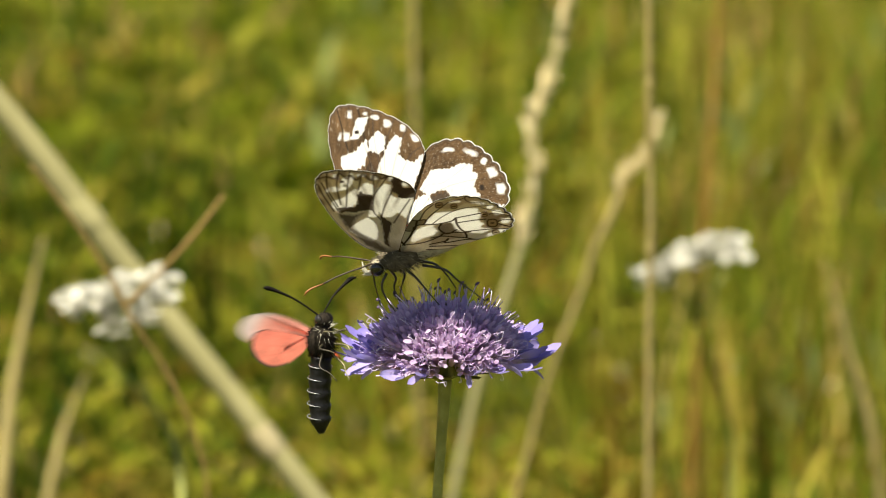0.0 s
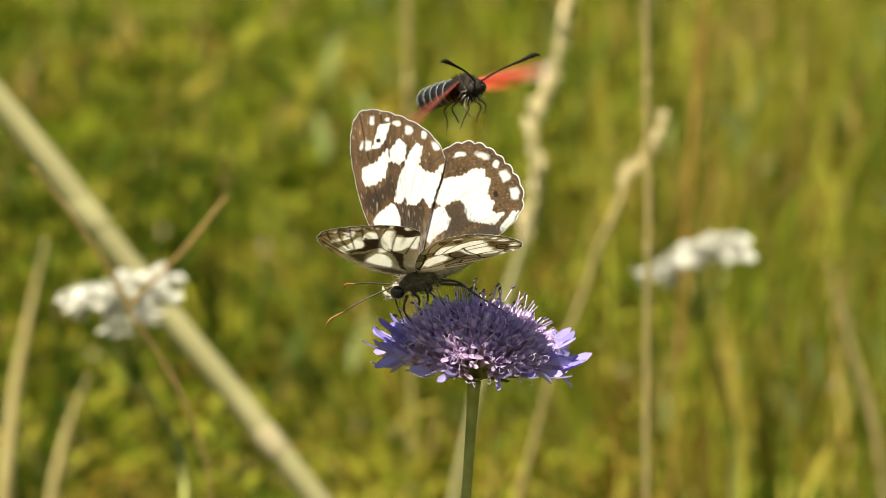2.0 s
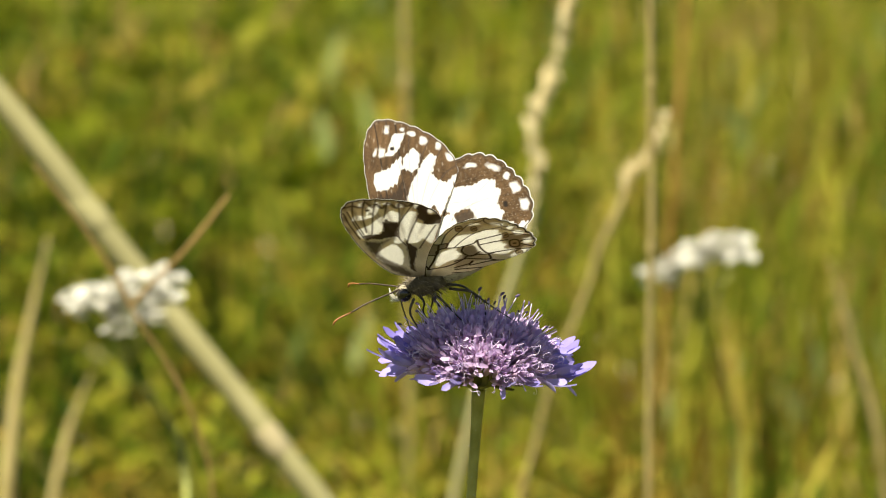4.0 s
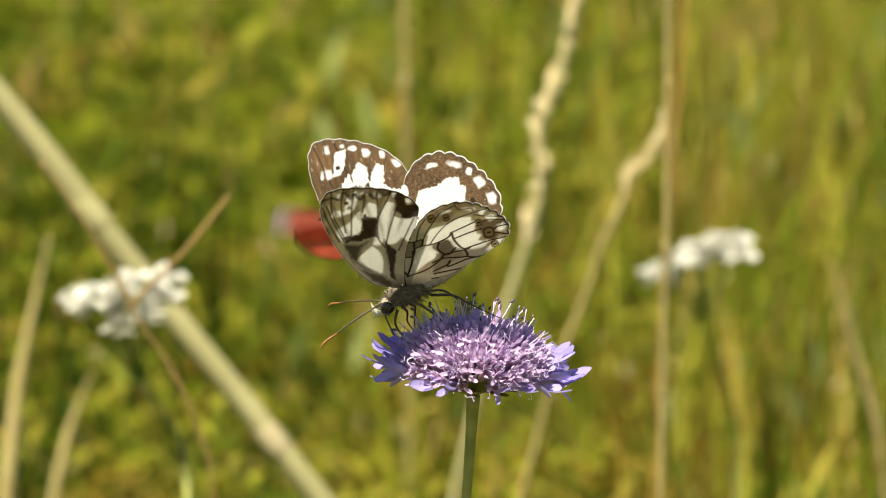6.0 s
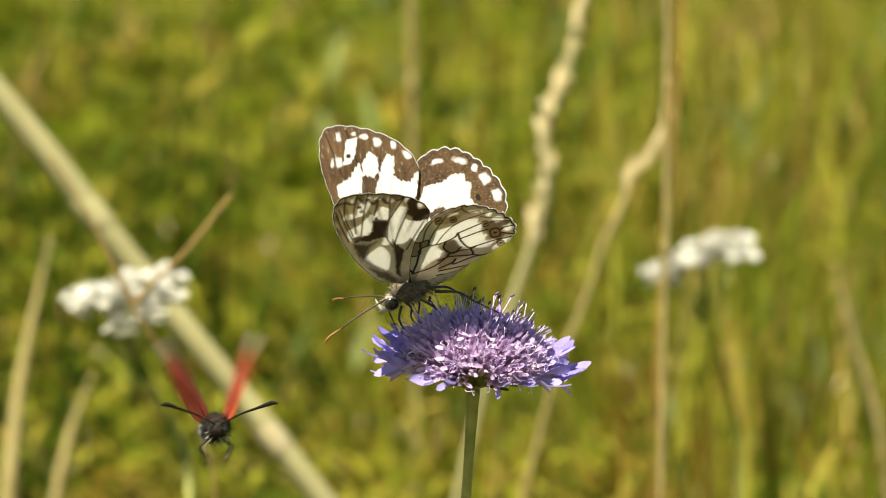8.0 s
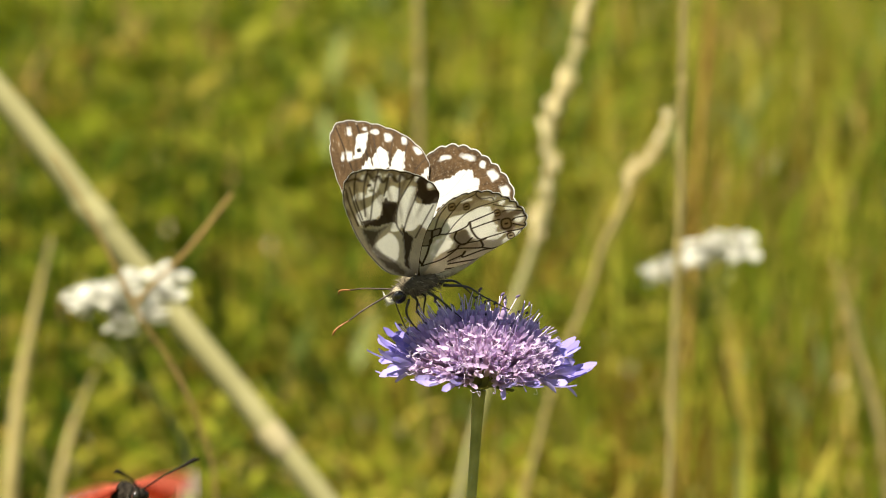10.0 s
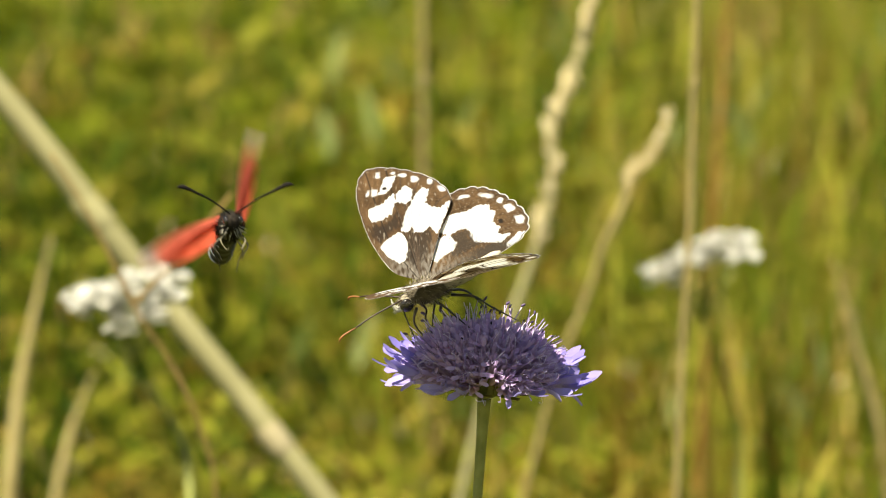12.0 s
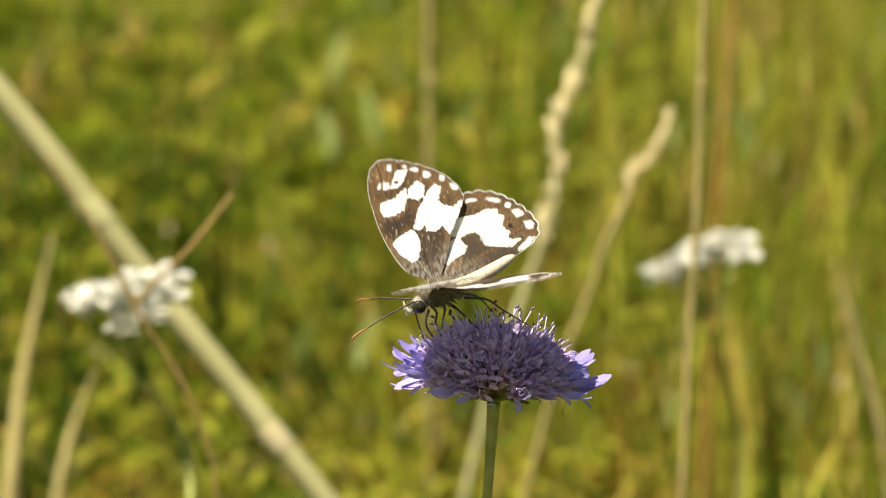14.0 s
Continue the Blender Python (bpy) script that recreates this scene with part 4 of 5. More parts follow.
meadow("herb_veil", "fine herb leaves, green and withering, on tall stems", M_HERB, 4800, (-1.35, 0.45, 0.68, 1.30), (0.004, 0.013), (0.0015, 0.0045), (0.5, 2.0), 52, 4, leafy=True, veil=(0.112, 0.176))
meadow("herb_stems", "thin herb stems carrying the leaves", M_BLADE, 900, (-1.35, 0.35, 0.65, 1.3), (0.20, 0.40), (0.0008, 0.0020), (0.1, 0.5), 53)
meadow("upright_blades", "upright blades of grass, green and straw-coloured", M_BLADE, 1300, (-0.1, 1.35, 0.65, 1.25), (0.26, 0.46), (0.0014, 0.0036), (0.05, 0.30), 54)
meadow("short_blades", "short upright blades at the foot of the tall grass", M_BLADE, 1300, (-0.1, 1.35, 0.66, 1.25), (0.015, 0.05), (0.0014, 0.0036), (0.05, 0.5), 59, veil=(0.118, 0.19))
meadow("low_leaves", "low sunlit leaves among the upright grass", M_HERB, 1300, (-0.3, 1.35, 0.68, 1.2), (0.005, 0.014), (0.0015, 0.0045), (0.4, 1.6), 55, 4, leafy=True, veil=(0.13, 0.18))
meadow("sage_leaves", "pale sage-green leaves on the grass", M_SAGE, 110, (-0.4, 1.3, 0.70, 1.2), (0.008, 0.022), (0.002, 0.005), (0.1, 0.5), 56, 4, leafy=True, veil=(0.105, 0.18))
meadow("brown_blades", "reddish-brown withered blades between the green", M_TWIG, 260, (-1.2, 1.3, 0.72, 1.2), (0.008, 0.022), (0.0006, 0.0016), (0.1, 0.8), 57, veil=(0.105, 0.18))
meadow("near_straws", "single tall dry straws standing in the grass", M_DRY, 240, (0.0, 1.3, 0.62, 1.2), (0.24, 0.42), (0.0012, 0.003), (0.05, 0.35), 42)
meadow("bleached_wisps", "bleached wisps of dead grass among the herbs", M_HUSK, 90, (-1.35, 1.3, 0.70, 1.25), (0.010, 0.030), (0.0010, 0.0024), (0.1, 1.2), 61, veil=(0.128, 0.18))
meadow("fallen_straws", "short broken straws lying on the low herbs", M_DRY, 500, (-1.4, 1.4, 0.80, 1.5), (0.01, 0.03), (0.002, 0.005), (0.8, 2.5), 35, 4, shelf=0.045)
meadow("front_grass", "bent sunlit grass at the foot of the meadow", M_GRASS, 600, (-1.3, 1.3, 0.80, 1.30), (0.18, 0.30), (0.002, 0.005), (0.3, 1.3), 31)
# Lighter grass material on these leaves stands in for sun on the low front.
meadow("front_herbs", "low front herb leaves, paler green in place of sunlight", M_GRASS, 2600, (-1.4, 1.4, 0.80, 1.6), (0.008, 0.022), (0.003, 0.006), (0.5, 2.0), 34, 4, leafy=True, shelf=0.045)
meadow("short_grass", "short green grass on the near ground", M_GRASS, 7000, (-1.2, 1.2, -1.6, 0.9), (0.05, 0.2), (0.002, 0.006), (0.1, 0.7), 2, wedge=False)
meadow("side_grass", "meadow grass spreading to the sides", M_GRASS, 14000, (-2.6, 2.6, 0.9, 5.0), (0.06, 0.2), (0.003, 0.010), (0.1, 0.9), 6, wedge=False)
meadow("tall_side_grass", "tall meadow grass to both sides", M_GRASS, 14000, (-1.9, 1.9, 0.62, 3.6), (0.18, 0.40), (0.002, 0.006), (0.05, 0.5), 58, wedge=False, aside=0.16)
meadow("far_grass", "far meadow grass", M_GRASS, 8000, (-4, 4, 4.6, 16), (0.2, 0.5), (0.01, 0.03), (0.1, 0.8), 5, wedge=False)

M_TAN_STRAW = mottled("tan_straw", ((0.3, (0.25, 0.20, 0.07)), (0.8, (0.40, 0.33, 0.14))), 120, 0.6, relief=0.0004)
M_PALE_STRAW = mottled("pale_straw", ((0.3, (0.26, 0.22, 0.11)), (0.8, (0.36, 0.31, 0.18))), 120, 0.6, relief=0.0004)
M_GREEN_STRAW = mottled("green_straw", ((0.3, (0.20, 0.185, 0.080)), (0.55, (0.255, 0.235, 0.105)), (0.8, (0.33, 0.30, 0.15))), 60, 0.8, relief=0.0005)
M_BROWN_STRAW = mottled("brown_straw", ((0.3, (0.19, 0.15, 0.05)), (0.8, (0.29, 0.23, 0.09))), 120, 0.6, relief=0.0004)

# ---- stalks and flowers between ----
slant = stalk("dry_stalk", "thick pale dry stalk leaning across the meadow", [(-0.0270, 0.4700, 0.3474), (-0.0298, 0.4700, 0.3512), (-0.0370, 0.4700, 0.3605), (-0.0458, 0.4700, 0.3719), (-0.0550, 0.4700, 0.3832), (-0.0638, 0.4700, 0.3945), (-0.0684, 0.4700, 0.4002), (-0.0727, 0.4700, 0.4058), (-0.0812, 0.4700, 0.4171), (-0.0873, 0.4700, 0.4249), (-0.0929, 0.4700, 0.4317), (-0.0999, 0.4700, 0.4404)], [0.0025, 0.0025, 0.0025, 0.0025, 0.0026, 0.0026, 0.0026, 0.0026, 0.0026, 0.0026, 0.0026, 0.0024], M_GREEN_STRAW)
joint(slant, (-0.0389, 0.4700, 0.3628), (-0.6, 0, 0.8), 0.0023, M_PALE_STRAW)
joint(slant, (-0.0745, 0.4700, 0.4081), (-0.65, 0, 0.76), 0.0024, M_GREEN_STRAW)
twig = stalk("brown_stem", "thin brown stem with a forked top", [(-0.0462, 0.3200, 0.3749), (-0.0472, 0.3200, 0.3832), (-0.0502, 0.3200, 0.3925), (-0.0542, 0.3200, 0.4008), (-0.0583, 0.3200, 0.4069), (-0.0611, 0.3200, 0.4116), (-0.0635, 0.3200, 0.4167)], [0.0003, 0.0003, 0.0003, 0.0003, 0.0003, 0.0004, 0.0004], M_TWIG)
bm = bmesh.new()
tube(bm, [Vector(p) - twig.location for p in [(-0.0611, 0.3200, 0.4116), (-0.0578, 0.3200, 0.4154), (-0.0539, 0.3200, 0.4191), (-0.0490, 0.3200, 0.4246), (-0.0433, 0.3200, 0.4321)]], [0.0004, 0.0004, 0.0004, 0.0005, 0.0003], 8, 5)
part("side_stem", bm, M_TWIG, twig)
bm = bmesh.new()
tube(bm, [(0.0000, 0, 0.0000), (-0.0042, 0, 0.0067), (-0.0087, 0, 0.0134), (-0.0147, 0, 0.0210)], [0.0004, 0.0003, 0.00025, 0.0002], 8, 5)
twig_top = part("upper_stem", bm, M_TWIG, twig)
twig_top.location = Vector((-0.0635, 0.3200, 0.4167)) - twig.location


def withered_leaf(points, wide):
    """A pale curled leaf hanging in the grass, along the points."""
    a, b, c = (Vector(p) for p in points)
    bm = bmesh.new()
    strap(bm, (c - a).length, wide, look((0, 0, 0), c - a).to_3x3().to_4x4() @ Matrix.Rotation(radians(-90), 4, "X"), 0.3, 0.4, 0.5, 8, 0.2)
    ob = part("withered_leaf", bm, M_PALE_STRAW)
    ob.location = a
    tagged(ob, "pale withered leaf caught in the grass", "leaf", "withered leaves")


for ends, wide in ((((-0.0875, 0.9000, 0.3054), (-0.0825, 0.9000, 0.3039), (-0.0762, 0.9000, 0.3022)), 0.007), (((-0.0381, 0.9000, 0.2939), (-0.0331, 0.9000, 0.2968), (-0.0275, 0.9000, 0.3004)), 0.006), (((-0.0671, 1.0000, 0.2731), (-0.0612, 1.0000, 0.2716), (-0.0538, 1.0000, 0.2698)), 0.006), (((-0.1017, 0.9000, 0.2911), (-0.0974, 0.9000, 0.2982), (-0.0938, 0.9000, 0.3068)), 0.005), (((0.0952, 0.9000, 0.3296), (0.0966, 0.9000, 0.3225), (0.0988, 0.9000, 0.3139)), 0.007)):
    withered_leaf(ends, wide)
back_stalk = stalk("pale_stalk", "pale dry grass stalk standing upright", [(-0.0122, 0.7500, 0.2876), (-0.0123, 0.7500, 0.3034), (-0.0127, 0.7500, 0.3408), (-0.0131, 0.7500, 0.3672), (-0.0133, 0.7500, 0.3935), (-0.0137, 0.7500, 0.4198), (-0.0138, 0.7500, 0.4276)], [0.0009, 0.0009, 0.0009, 0.0009, 0.0008, 0.0008, 0.0007], M_BROWN_STRAW)
near_stalk = stalk("thin_stalk", "thin straw-coloured grass stalk swaying", [(0.0340, 0.4200, 0.3467), (0.0342, 0.4200, 0.3597), (0.0342, 0.4200, 0.3908), (0.0345, 0.4200, 0.4127), (0.0341, 0.4200, 0.4345), (0.0339, 0.4200, 0.4563), (0.0338, 0.4200, 0.4650)], [0.0007, 0.0007, 0.0007, 0.0007, 0.0007, 0.0007, 0.0006], M_BROWN_STRAW)
for place in ((0.0344, 0.4200, 0.4083), (0.0341, 0.4200, 0.4400)):
    joint(near_stalk, place, (0, 0, 1), 0.0007, M_BROWN_STRAW)
for place in ((-0.0130, 0.7500, 0.3580), (-0.0134, 0.7500, 0.4001)):
    joint(back_stalk, place, (0, 0, 1), 0.0010, M_BROWN_STRAW)
red_stalk = stalk("reddish_stalk", "thin reddish-brown grass stalk", [(0.0470, 0.7200, 0.2536), (0.0500, 0.7200, 0.3193), (0.0524, 0.7200, 0.3715), (0.0552, 0.7200, 0.4103), (0.0568, 0.7200, 0.4425)], [0.0007, 0.0007, 0.0007, 0.0007, 0.0006], M_REDSTALK)
line = [(-0.0029, 0.6000, 0.3231), (-0.0023, 0.6000, 0.3290), (0.0002, 0.6000, 0.3415), (0.0026, 0.6000, 0.3525), (0.0056, 0.6000, 0.3635), (0.0088, 0.6000, 0.3733), (0.0118, 0.6000, 0.3830), (0.0141, 0.6000, 0.3915), (0.0152, 0.6000, 0.4000), (0.0141, 0.6000, 0.4061), (0.0158, 0.6000, 0.4122), (0.0182, 0.6000, 0.4194), (0.0204, 0.6000, 0.4279), (0.0223, 0.6000, 0.4364), (0.0237, 0.6000, 0.4448)]
tall_spike = stalk("seed_spike", "tall pale grass seed spike gone to husks", line, [0.0011, 0.0011, 0.0011, 0.0011, 0.0011, 0.0011, 0.0010, 0.0010, 0.0010, 0.0010, 0.0010, 0.0010, 0.0010, 0.0009, 0.0007], M_GREEN_STRAW, "grass")
spike(tall_spike, line[6:], 0.0024, 230, 7, M_HUSK)
line = [(0.0095, 0.5600, 0.3264), (0.0113, 0.5600, 0.3358), (0.0139, 0.5600, 0.3456), (0.0169, 0.5600, 0.3576), (0.0201, 0.5600, 0.3672), (0.0230, 0.5600, 0.3743), (0.0256, 0.5600, 0.3815), (0.0277, 0.5600, 0.3886), (0.0301, 0.5600, 0.3934), (0.0329, 0.5600, 0.3999), (0.0345, 0.5600, 0.4039), (0.0378, 0.5600, 0.4067), (0.0401, 0.5600, 0.4110), (0.0415, 0.5600, 0.4154)]
bent_spike = stalk("seed_spike", "bent pale grass seed spike", line, [0.0006, 0.0006, 0.0006, 0.0006, 0.0006, 0.0006, 0.0006, 0.0007, 0.0009, 0.0009, 0.0009, 0.0009, 0.0009, 0.0006], M_BROWN_STRAW, "grass")
spike(bent_spike, line[9:], 0.0018, 60, 8, M_HUSK)
for pts, r, mat in (([(-0.1001, 0.6200, 0.3159), (-0.0992, 0.6200, 0.3295), (-0.0964, 0.6200, 0.3531), (-0.0901, 0.6200, 0.3827)], 0.0019, M_TAN_STRAW), ([(-0.0908, 0.6200, 0.3159), (-0.0888, 0.6200, 0.3283), (-0.0858, 0.6200, 0.3407), (-0.0810, 0.6200, 0.3531)], 0.0012, M_TAN_STRAW), ([(0.0932, 0.6400, 0.3124), (0.0901, 0.6400, 0.3374), (0.0835, 0.6400, 0.3599), (0.0798, 0.6400, 0.3749)], 0.0011, M_BROWN_STRAW), ([(0.0073, 0.8500, 0.2698), (0.0118, 0.8500, 0.2977), (0.0173, 0.8500, 0.3117), (0.0221, 0.8500, 0.3201)], 0.0010, M_BROWN_STRAW)):
    stalk("pale_stalk", "bleached grass stem among green grass", pts, [r, r, r * 0.7, r * 0.12], mat)
white_flower("loose cluster of white flowers before the dry stalk", [(-0.0757, 0.4400, 0.3944), (-0.0724, 0.4500, 0.3949), (-0.0680, 0.4400, 0.3980), (-0.0630, 0.4300, 0.4003), (-0.0598, 0.4400, 0.3991), (-0.0618, 0.4300, 0.3937), (-0.0676, 0.4400, 0.3905), (-0.0591, 0.4300, 0.3970), (-0.0658, 0.4500, 0.3940), (-0.0695, 0.4400, 0.3938)], (-0.0548, 0.4400, 0.3487), 3, 0.0037)
white_flower("flat white flower cluster on a thin stem", [(0.0407, 0.5500, 0.3846), (0.0435, 0.5500, 0.3863), (0.0473, 0.5600, 0.3872), (0.0508, 0.5600, 0.3891), (0.0541, 0.5600, 0.3901), (0.0581, 0.5800, 0.3846), (0.0493, 0.5700, 0.3851)], (0.0577, 0.6000, 0.3206), 5, 0.0041)

scabious, flower_head = make_scabious()
butterfly, butterfly_wings = make_butterfly()
moth, moth_wings = make_moth()


# ---- what moves ----
def facing(place, ahead, roll=0):
    """A flier at place whose head points ahead, rolled to its right side down."""
    x = Vector(ahead).normalized()
    y = Vector((0, 0, 1)).cross(x)
    y = y.normalized() if y.length > 0.05 else Vector((0, 1, 0))
    m = Matrix((x, y, x.cross(y))).transposed().to_4x4()
    return Matrix.Translation(place) @ m @ Matrix.Rotation(radians(roll), 4, "X")


def motions():
    # the flower sways; its head tips under the moth's weight at first
    walk(scabious, [(t, pose(x, 0, z)) for t, x, z in (
        (0, -0.00369, -0.00049),
        (0.5, -0.00269, -0.00008),
        (1, -0.00112, 0.00024),
        (1.5, 0.00000, 0.00000),
        (2, -0.00004, -0.00057),
        (2.5, -0.00032, -0.00093),
        (3, 0.00032, -0.00097),
        (5.5, 0.00024, -0.00337),
        (6, -0.00050, -0.00276),
        (6.5, -0.00056, -0.00219),
        (7, -0.00048, -0.00154),
        (7.5, -0.00056, -0.00150),
        (8, -0.00076, -0.00203),
        (10.5, 0.00024, -0.00219),
        (11, 0.00048, -0.00292),
        (11.5, 0.00040, -0.00343),
        (12, 0.00068, -0.00345),
        (12.5, 0.00124, -0.00337),
        (13, 0.00162, -0.00313),
        (13.5, 0.00175, -0.00357),
        (14, 0.00193, -0.00398),
    )])
    walk(flower_head, [(t, pose(0, 0, 0.45, 0, a, 0)) for t, a in ((0, -4.7), (0.5, -2.8), (1.0, -0.6), (1.5, 0), (14.0, 0))])
    # stalks stirred by the wind
    for thing, rows, leans in (
            (near_stalk, ((0, 0.0015), (0.5, 0.0008), (1, 0.0001), (1.5, 0.0000), (2, 0.0005), (2.5, 0.0005), (3, 0.0000), (5.5, 0.0020), (6, 0.0025), (6.5, 0.0028), (7, 0.0027), (7.5, 0.0024), (8, 0.0022), (10.5, 0.0040), (11, 0.0045), (11.5, 0.0048), (12, 0.0048), (12.5, 0.0048), (13, 0.0050), (13.5, 0.0052), (14, 0.0056)),
             ((0, 0.0), (3, 0.0), (5.5, 0.8), (6.5, 1.0), (8, 0.8), (10.5, 2.0), (11, 2.2), (14, 2.5))),
            (tall_spike, ((0, 0.0006), (1.5, 0.0004), (3, 0.0000), (5.5, -0.0004), (6.5, -0.0004), (8, 0.0000), (10.5, 0.0000), (11, 0.0001), (14, 0.0010)),
             ((0, 0.2), (1.5, 0.2), (3, 0.0), (5.5, 0.9), (6.5, 1.0), (8, 1.3), (11, 1.9), (14, 2.0))),
            (back_stalk, ((0, 0.0030), (1.5, 0.0015), (3, 0.0000), (6.5, -0.0004), (8, 0.0007), (11, 0.0019), (14, 0.0026)),
             ((0, 0.0), (3, 0.0), (8, 0.0), (11, 0.4), (14, 0.8))),
            (red_stalk, ((0, 0.0031), (1.5, 0.0000), (3, -0.0041), (5.5, -0.0065), (6.5, -0.0060), (7.5, -0.0076), (10.5, 0.0001), (11, 0.0006), (12.5, 0.0038), (14, 0.0038)), ((0, 0.0), (14, 0.0)))):
        foot = thing.location.copy()
        walk(thing, [(t, pose(foot.x + dx, foot.y, foot.z, 0, np.interp(t, [q[0] for q in leans], [q[1] for q in leans]), 0)) for t, dx in rows])
    walk(twig_top, [(t, Matrix.Translation(twig_top.location.copy()) @ Matrix.Rotation(radians(a), 4, "Y")) for t, a in ((0, 0), (3, -1), (6, 2), (8, 6), (11, 7), (14, 4))])
    # the butterfly: place, turn; then each wing's lift and sweep
    walk(butterfly, [(t, pose(x, y, z, rx, ry, rz)) for t, x, y, z, rx, ry, rz in (
        (0, -0.00768, 0.00000, 0.46729, -14.8, 3.1, 181.4),
        (0.5, -0.00681, 0.00000, 0.46691, -15.3, -0.1, 184.0),
        (1, -0.00460, 0.00000, 0.46672, -14.5, 3.6, 179.6),
        (1.5, -0.00478, 0.00000, 0.46562, -15.6, 9.5, 183.2),
        (2, -0.00558, 0.00000, 0.46454, -14.1, 9.4, 175.4),
        (2.5, -0.00573, 0.00000, 0.46490, -15.7, 9.2, 174.6),
        (3, -0.00460, 0.00000, 0.46498, -16.0, 5.6, 178.1),
        (5.5, -0.00651, 0.00000, 0.46166, -16.3, 11.8, 180.3),
        (6, -0.00771, 0.00000, 0.46265, -16.9, 14.3, 182.8),
        (6.5, -0.00735, 0.00000, 0.46327, -16.1, 10.8, 183.1),
        (7, -0.00674, 0.00000, 0.46391, -16.3, 14.2, 180.5),
        (7.5, -0.00677, 0.00000, 0.46389, -16.1, 13.2, 181.5),
        (8, -0.00732, 0.00000, 0.46309, -17.2, 13.6, 183.0),
        (10.5, -0.00577, 0.00000, 0.46409, -17.9, 11.7, 186.3),
        (11, -0.00539, 0.00000, 0.46285, -17.3, 13.2, 183.1),
        (11.5, -0.00536, 0.00000, 0.46214, -16.2, 15.0, 181.5),
        (12, -0.00507, 0.00000, 0.46265, -19.0, 11.2, 182.7),
        (12.5, -0.00438, 0.00000, 0.46234, -16.7, 12.0, 183.0),
        (13, -0.00429, 0.00000, 0.46234, -16.1, 13.5, 186.7),
        (13.5, -0.00402, 0.00000, 0.46190, -16.0, 13.9, 185.9),
        (14, -0.00333, 0.00000, 0.46223, -14.5, 8.8, 187.6),
    )])
    beats = (
        (0, 53.7, 36.0, -7.9, -0.9, -6.8, -1.3),
        (0.5, 56.8, 35.4, -4.3, 1.3, -2.7, 4.2),
        (0.8, 60.0, 32.0, -2.0, 1.0, -2.0, 1.0),
        (1, 51.5, 36.9, 2.2, 1.2, -3.3, -1.4),
        (1.2, 97.0, 64.0, -2.0, 2.0, -6.0, 0.0),
        (1.5, 64.7, 44.6, -4.4, 3.0, -7.3, 2.6),
        (2, 41.0, 48.7, -7.0, 3.5, -6.1, 0.4),
        (2.5, 38.4, 34.6, -5.8, 5.3, -5.4, -1.1),
        (3, 54.6, 39.5, -7.8, 5.1, -6.1, 2.0),
        (5.5, 51.7, 37.3, 0.8, 4.0, -4.6, -0.7),
        (6, 65.2, 42.8, -1.1, -1.2, -6.7, 2.2),
        (6.5, 53.0, 38.1, -0.8, 0.3, -3.4, 1.2),
        (7, 35.5, 27.8, 2.1, 3.4, -0.0, -3.3),
        (7.5, 47.3, 35.6, 2.3, 3.1, -3.1, -2.4),
        (8, 60.1, 47.1, 0.6, 1.5, -4.9, -1.6),
        (10.5, 68.8, 41.7, -0.7, 2.8, -8.0, -0.6),
        (11, 63.5, 46.1, 2.2, 3.2, -6.8, -3.7),
        (11.5, 41.9, 35.6, 3.3, 4.3, -2.9, -7.0),
        (12, 27.1, 16.1, -0.7, 4.9, 7.5, -2.1),
        (12.5, 33.0, 26.8, -1.3, 5.1, 7.2, -2.6),
        (13, 62.7, 52.6, -2.3, 1.0, -11.1, -8.5),
        (13.5, 59.2, 52.0, 1.9, 4.0, -9.7, -7.5),
        (14, 24.3, 23.8, 0.0, 7.4, -5.1, -5.2),
    )
    for side, tag, lift, sweep, more in ((1, "l", 1, 3, 5), (-1, "r", 2, 4, 6)):
        hinge = Matrix.Translation((0, side * 8 * U, 0))
        turn = lambda up, back: hinge @ Matrix.Rotation(radians(side * up), 4, "X") @ Matrix.Rotation(radians(side * back), 4, "Z")
        walk(butterfly_wings["f" + tag], [(b[0], turn(b[lift], b[sweep])) for b in beats])
        walk(butterfly_wings["h" + tag], [(b[0], turn(b[lift] + b[more], 0)) for b in beats])
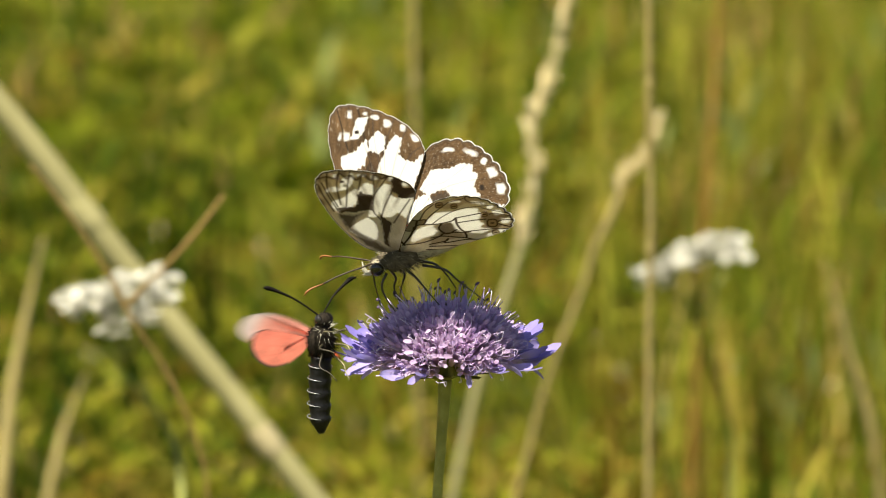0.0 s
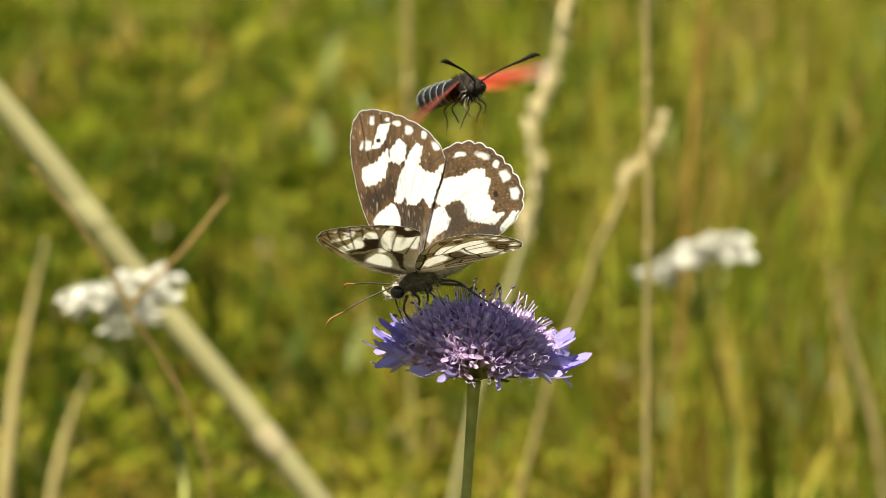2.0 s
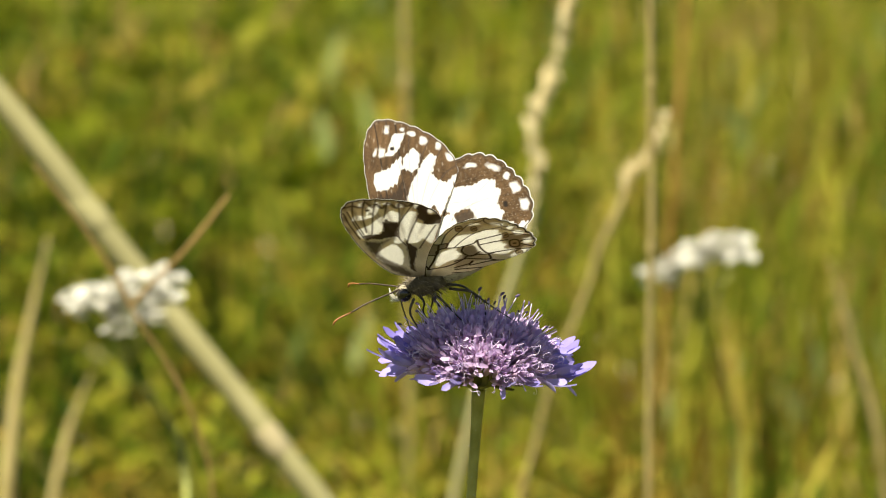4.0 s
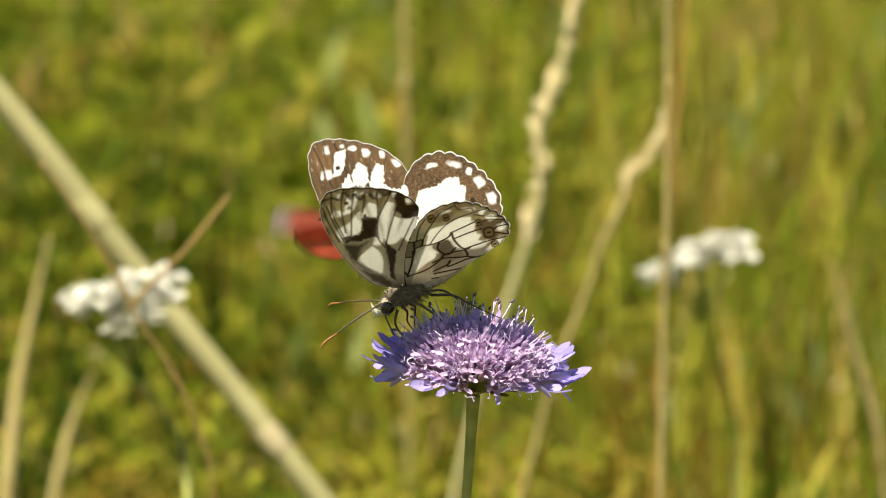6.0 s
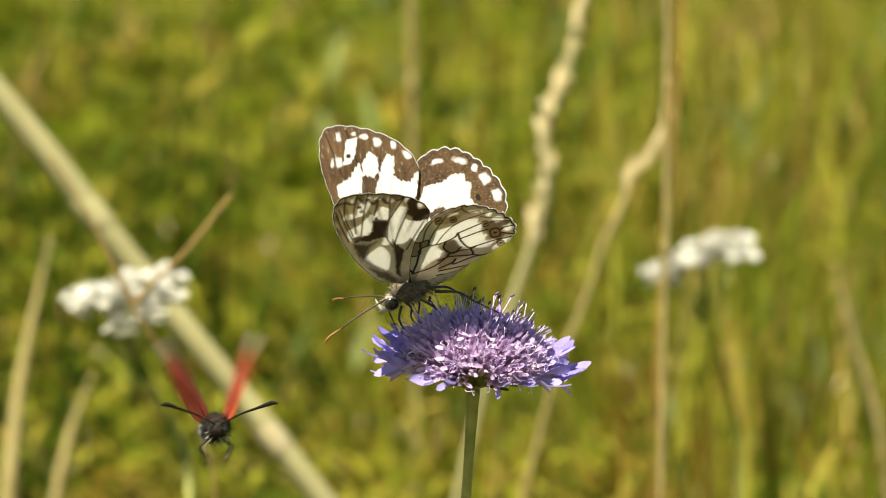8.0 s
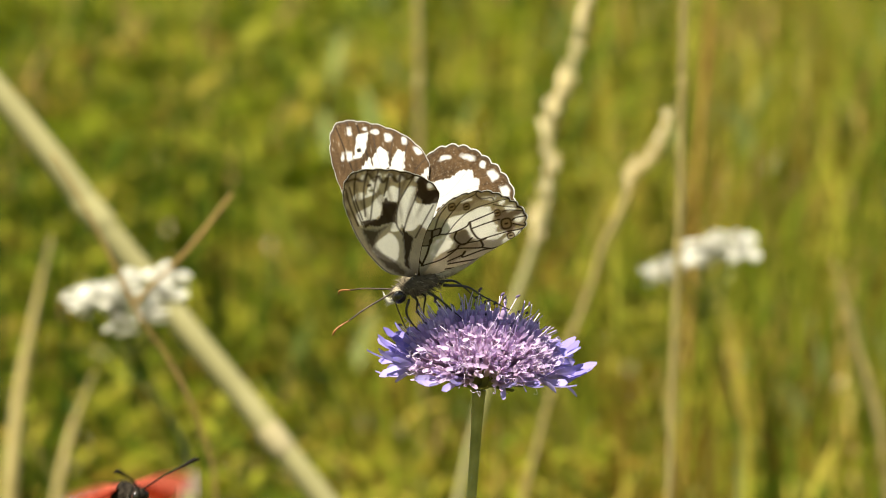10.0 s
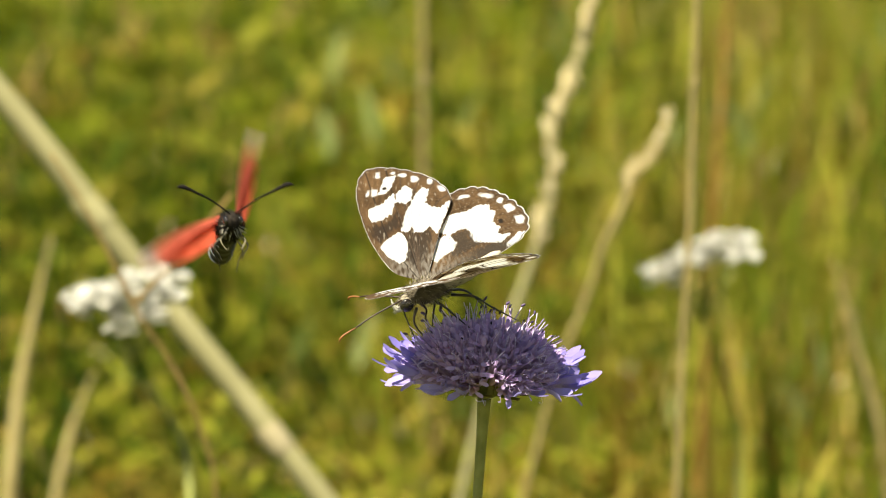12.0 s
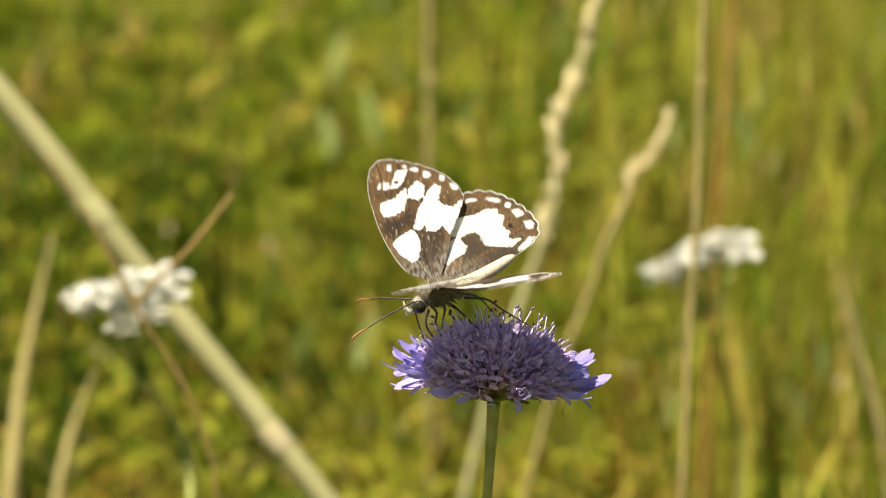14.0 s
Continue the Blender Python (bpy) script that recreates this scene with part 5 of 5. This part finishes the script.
    # the moth: place, heading, roll, lift of its two wing pairs, their twist
    flight = (
        (0, -0.02130, -0.00200, 0.45380, 0.08, -0.1, 1, 0, 84, 80, 52),
        (0.3, -0.01961, -0.00200, 0.45558, 0.1, -0.1, 1, 0, 84, 80, 50),
        (0.5, -0.01535, 0.00000, 0.45892, 0.15, -0.1, 1, 0, 86, 76, 46),
        (0.8, -0.01458, 0.00600, 0.46414, 0.6, -0.5, 0.5, 0, 30, 30, 15),
        (1, -0.01361, 0.00800, 0.46678, 0.75, -0.6, 0.2, 0, 50, 20, 30),
        (1.2, -0.00850, 0.05500, 0.46849, 0.5, -0.5, 0.5, 0, 50, 40, 20),
        (1.5, -0.00336, 0.12000, 0.46425, 0.1, -0.95, 0.2, 0, 88, 88, 10),
        (1.8, -0.00144, 0.03500, 0.48492, 0.7, -0.6, 0.3, 0, 20, 10, 20),
        (2, -0.00159, 0.02000, 0.48783, 0.5, -0.83, 0.18, 0, 2, -35, 12),
        (2.3, 0.00242, 0.01500, 0.49748, 0.2, -0.9, 0.3, 0, -6, -24, 30),
        (2.5, 0.00462, 0.01500, 0.50314, 0.1, -1, 0.12, 0, -8, -28, 35),
        (2.8, 0.00151, 0.01500, 0.51164, 0.1, -1, 0.12, 0, -6, -14, 30),
        (3.2, -0.00499, 0.02000, 0.52169, 0.1, -1, 0.12, 0, 0, 0, 30),
        (4.2, -0.01246, 0.04000, 0.52311, 0.1, -1, 0.12, 0, 0, 0, 30),
        (5, -0.01547, 0.04500, 0.49275, 0.1, -1, 0.12, 0, 10, 10, 20),
        (5.3, -0.01551, 0.04500, 0.47782, 0.1, -1, 0.12, 0, -4, -6, 35),
        (5.5, -0.01372, 0.04500, 0.47439, 0.1, -1, 0.12, 0, -16, -14, 46),
        (5.8, -0.01344, 0.04000, 0.46666, 0.1, -1, 0.12, 0, 10, 14, 30),
        (6, -0.01547, 0.03400, 0.46331, 0.1, -1, 0.12, 0, 20, 10, 45),
        (6.5, -0.01669, 0.02600, 0.45633, 0.1, -0.95, 0.2, 0, 72, 64, 30),
        (6.8, -0.01628, 0.02000, 0.45556, 0.2, -0.85, 0.4, 0, 10, -10, 30),
        (7, -0.01751, 0.01200, 0.45439, 0.2, -0.8, 0.5, 0, 8, -40, 14),
        (7.3, -0.02299, 0.00000, 0.45103, 0.1, -1, 0.12, 0, 0, -25, 45),
        (7.5, -0.02580, -0.00200, 0.44897, 0.1, -1, 0.12, 0, -2, -18, 50),
        (7.8, -0.03425, -0.00200, 0.44360, 0.1, -1, 0.12, 0, 50, 50, 20),
        (8, -0.03732, -0.00200, 0.44180, 0.1, -1, 0.12, 0, 68, 60, 14),
        (8.2, -0.04375, -0.00200, 0.43895, 0.1, -1, 0.12, 0, 50, 62, 20),
        (8.7, -0.05291, 0.00000, 0.42493, 0.1, -1, 0.12, 0, 10, 10, 30),
        (9.5, -0.05459, 0.00000, 0.42085, 0.6, -0.7, 0.3, 0, 0, 0, 30),
        (10.3, -0.04631, 0.00000, 0.43962, 0.68, -0.68, 0.14, 0, -14, -20, 40),
        (10.5, -0.04270, 0.00000, 0.44262, 0.68, -0.68, 0.14, 0, -14, -20, 50),
        (10.8, -0.03681, 0.00000, 0.44953, 0.4, -0.85, 0.25, 0, -5, -20, 40),
        (11, -0.03400, 0.00000, 0.45212, 0.25, -0.9, 0.25, 0, 35, -18, 42),
        (11.3, -0.03358, 0.00000, 0.45713, 0.35, -0.75, 0.45, 0, 60, 30, 34),
        (11.5, -0.03381, 0.00000, 0.46084, 0.3, -0.88, 0.38, 0, 78, 56, 30),
        (12, -0.03543, 0.00000, 0.47021, 0.15, -0.9, 0.4, 0, 74, -30, 16),
        (12.3, -0.04069, 0.00000, 0.47441, 0.1, -1, 0.12, 0, 10, -28, 40),
        (12.5, -0.04612, 0.00000, 0.47610, 0.1, -1, 0.12, 0, -15, -28, 42),
        (13, -0.06074, 0.00000, 0.48102, 0.1, -1, 0.12, 0, -18, 0, 42),
        (13.5, -0.06987, 0.00000, 0.48420, 0.1, -1, 0.12, 0, -8, 0, 58),
        (13.8, -0.07670, 0.00000, 0.48283, 0.1, -1, 0.12, 0, 0, 0, 30),
        (14, -0.08712, 0.00000, 0.48243, 0.1, -1, 0.12, 0, 0, 0, 30),
    )
    walk(moth, [(r[0], facing(r[1:4], r[4:7], r[7])) for r in flight])
    times = [r[0] for r in flight]
    for side, column, ob in ((1, 8, moth_wings[0]), (-1, 9, moth_wings[1])):
        rows = []
        for k in range(421):
            t = k / 30
            up = np.interp(t, times, [r[column] for r in flight]) + 24 * math.sin(2 * math.pi * 10 * t)
            twist = np.interp(t, times, [r[10] for r in flight])
            rows.append((t, Matrix.Translation((0, side * 14 * U, 10 * U)) @ Matrix.Rotation(radians(side * up), 4, "X") @ Matrix.Rotation(radians(-twist), 4, "Y")))
        walk(ob, rows)


motions()
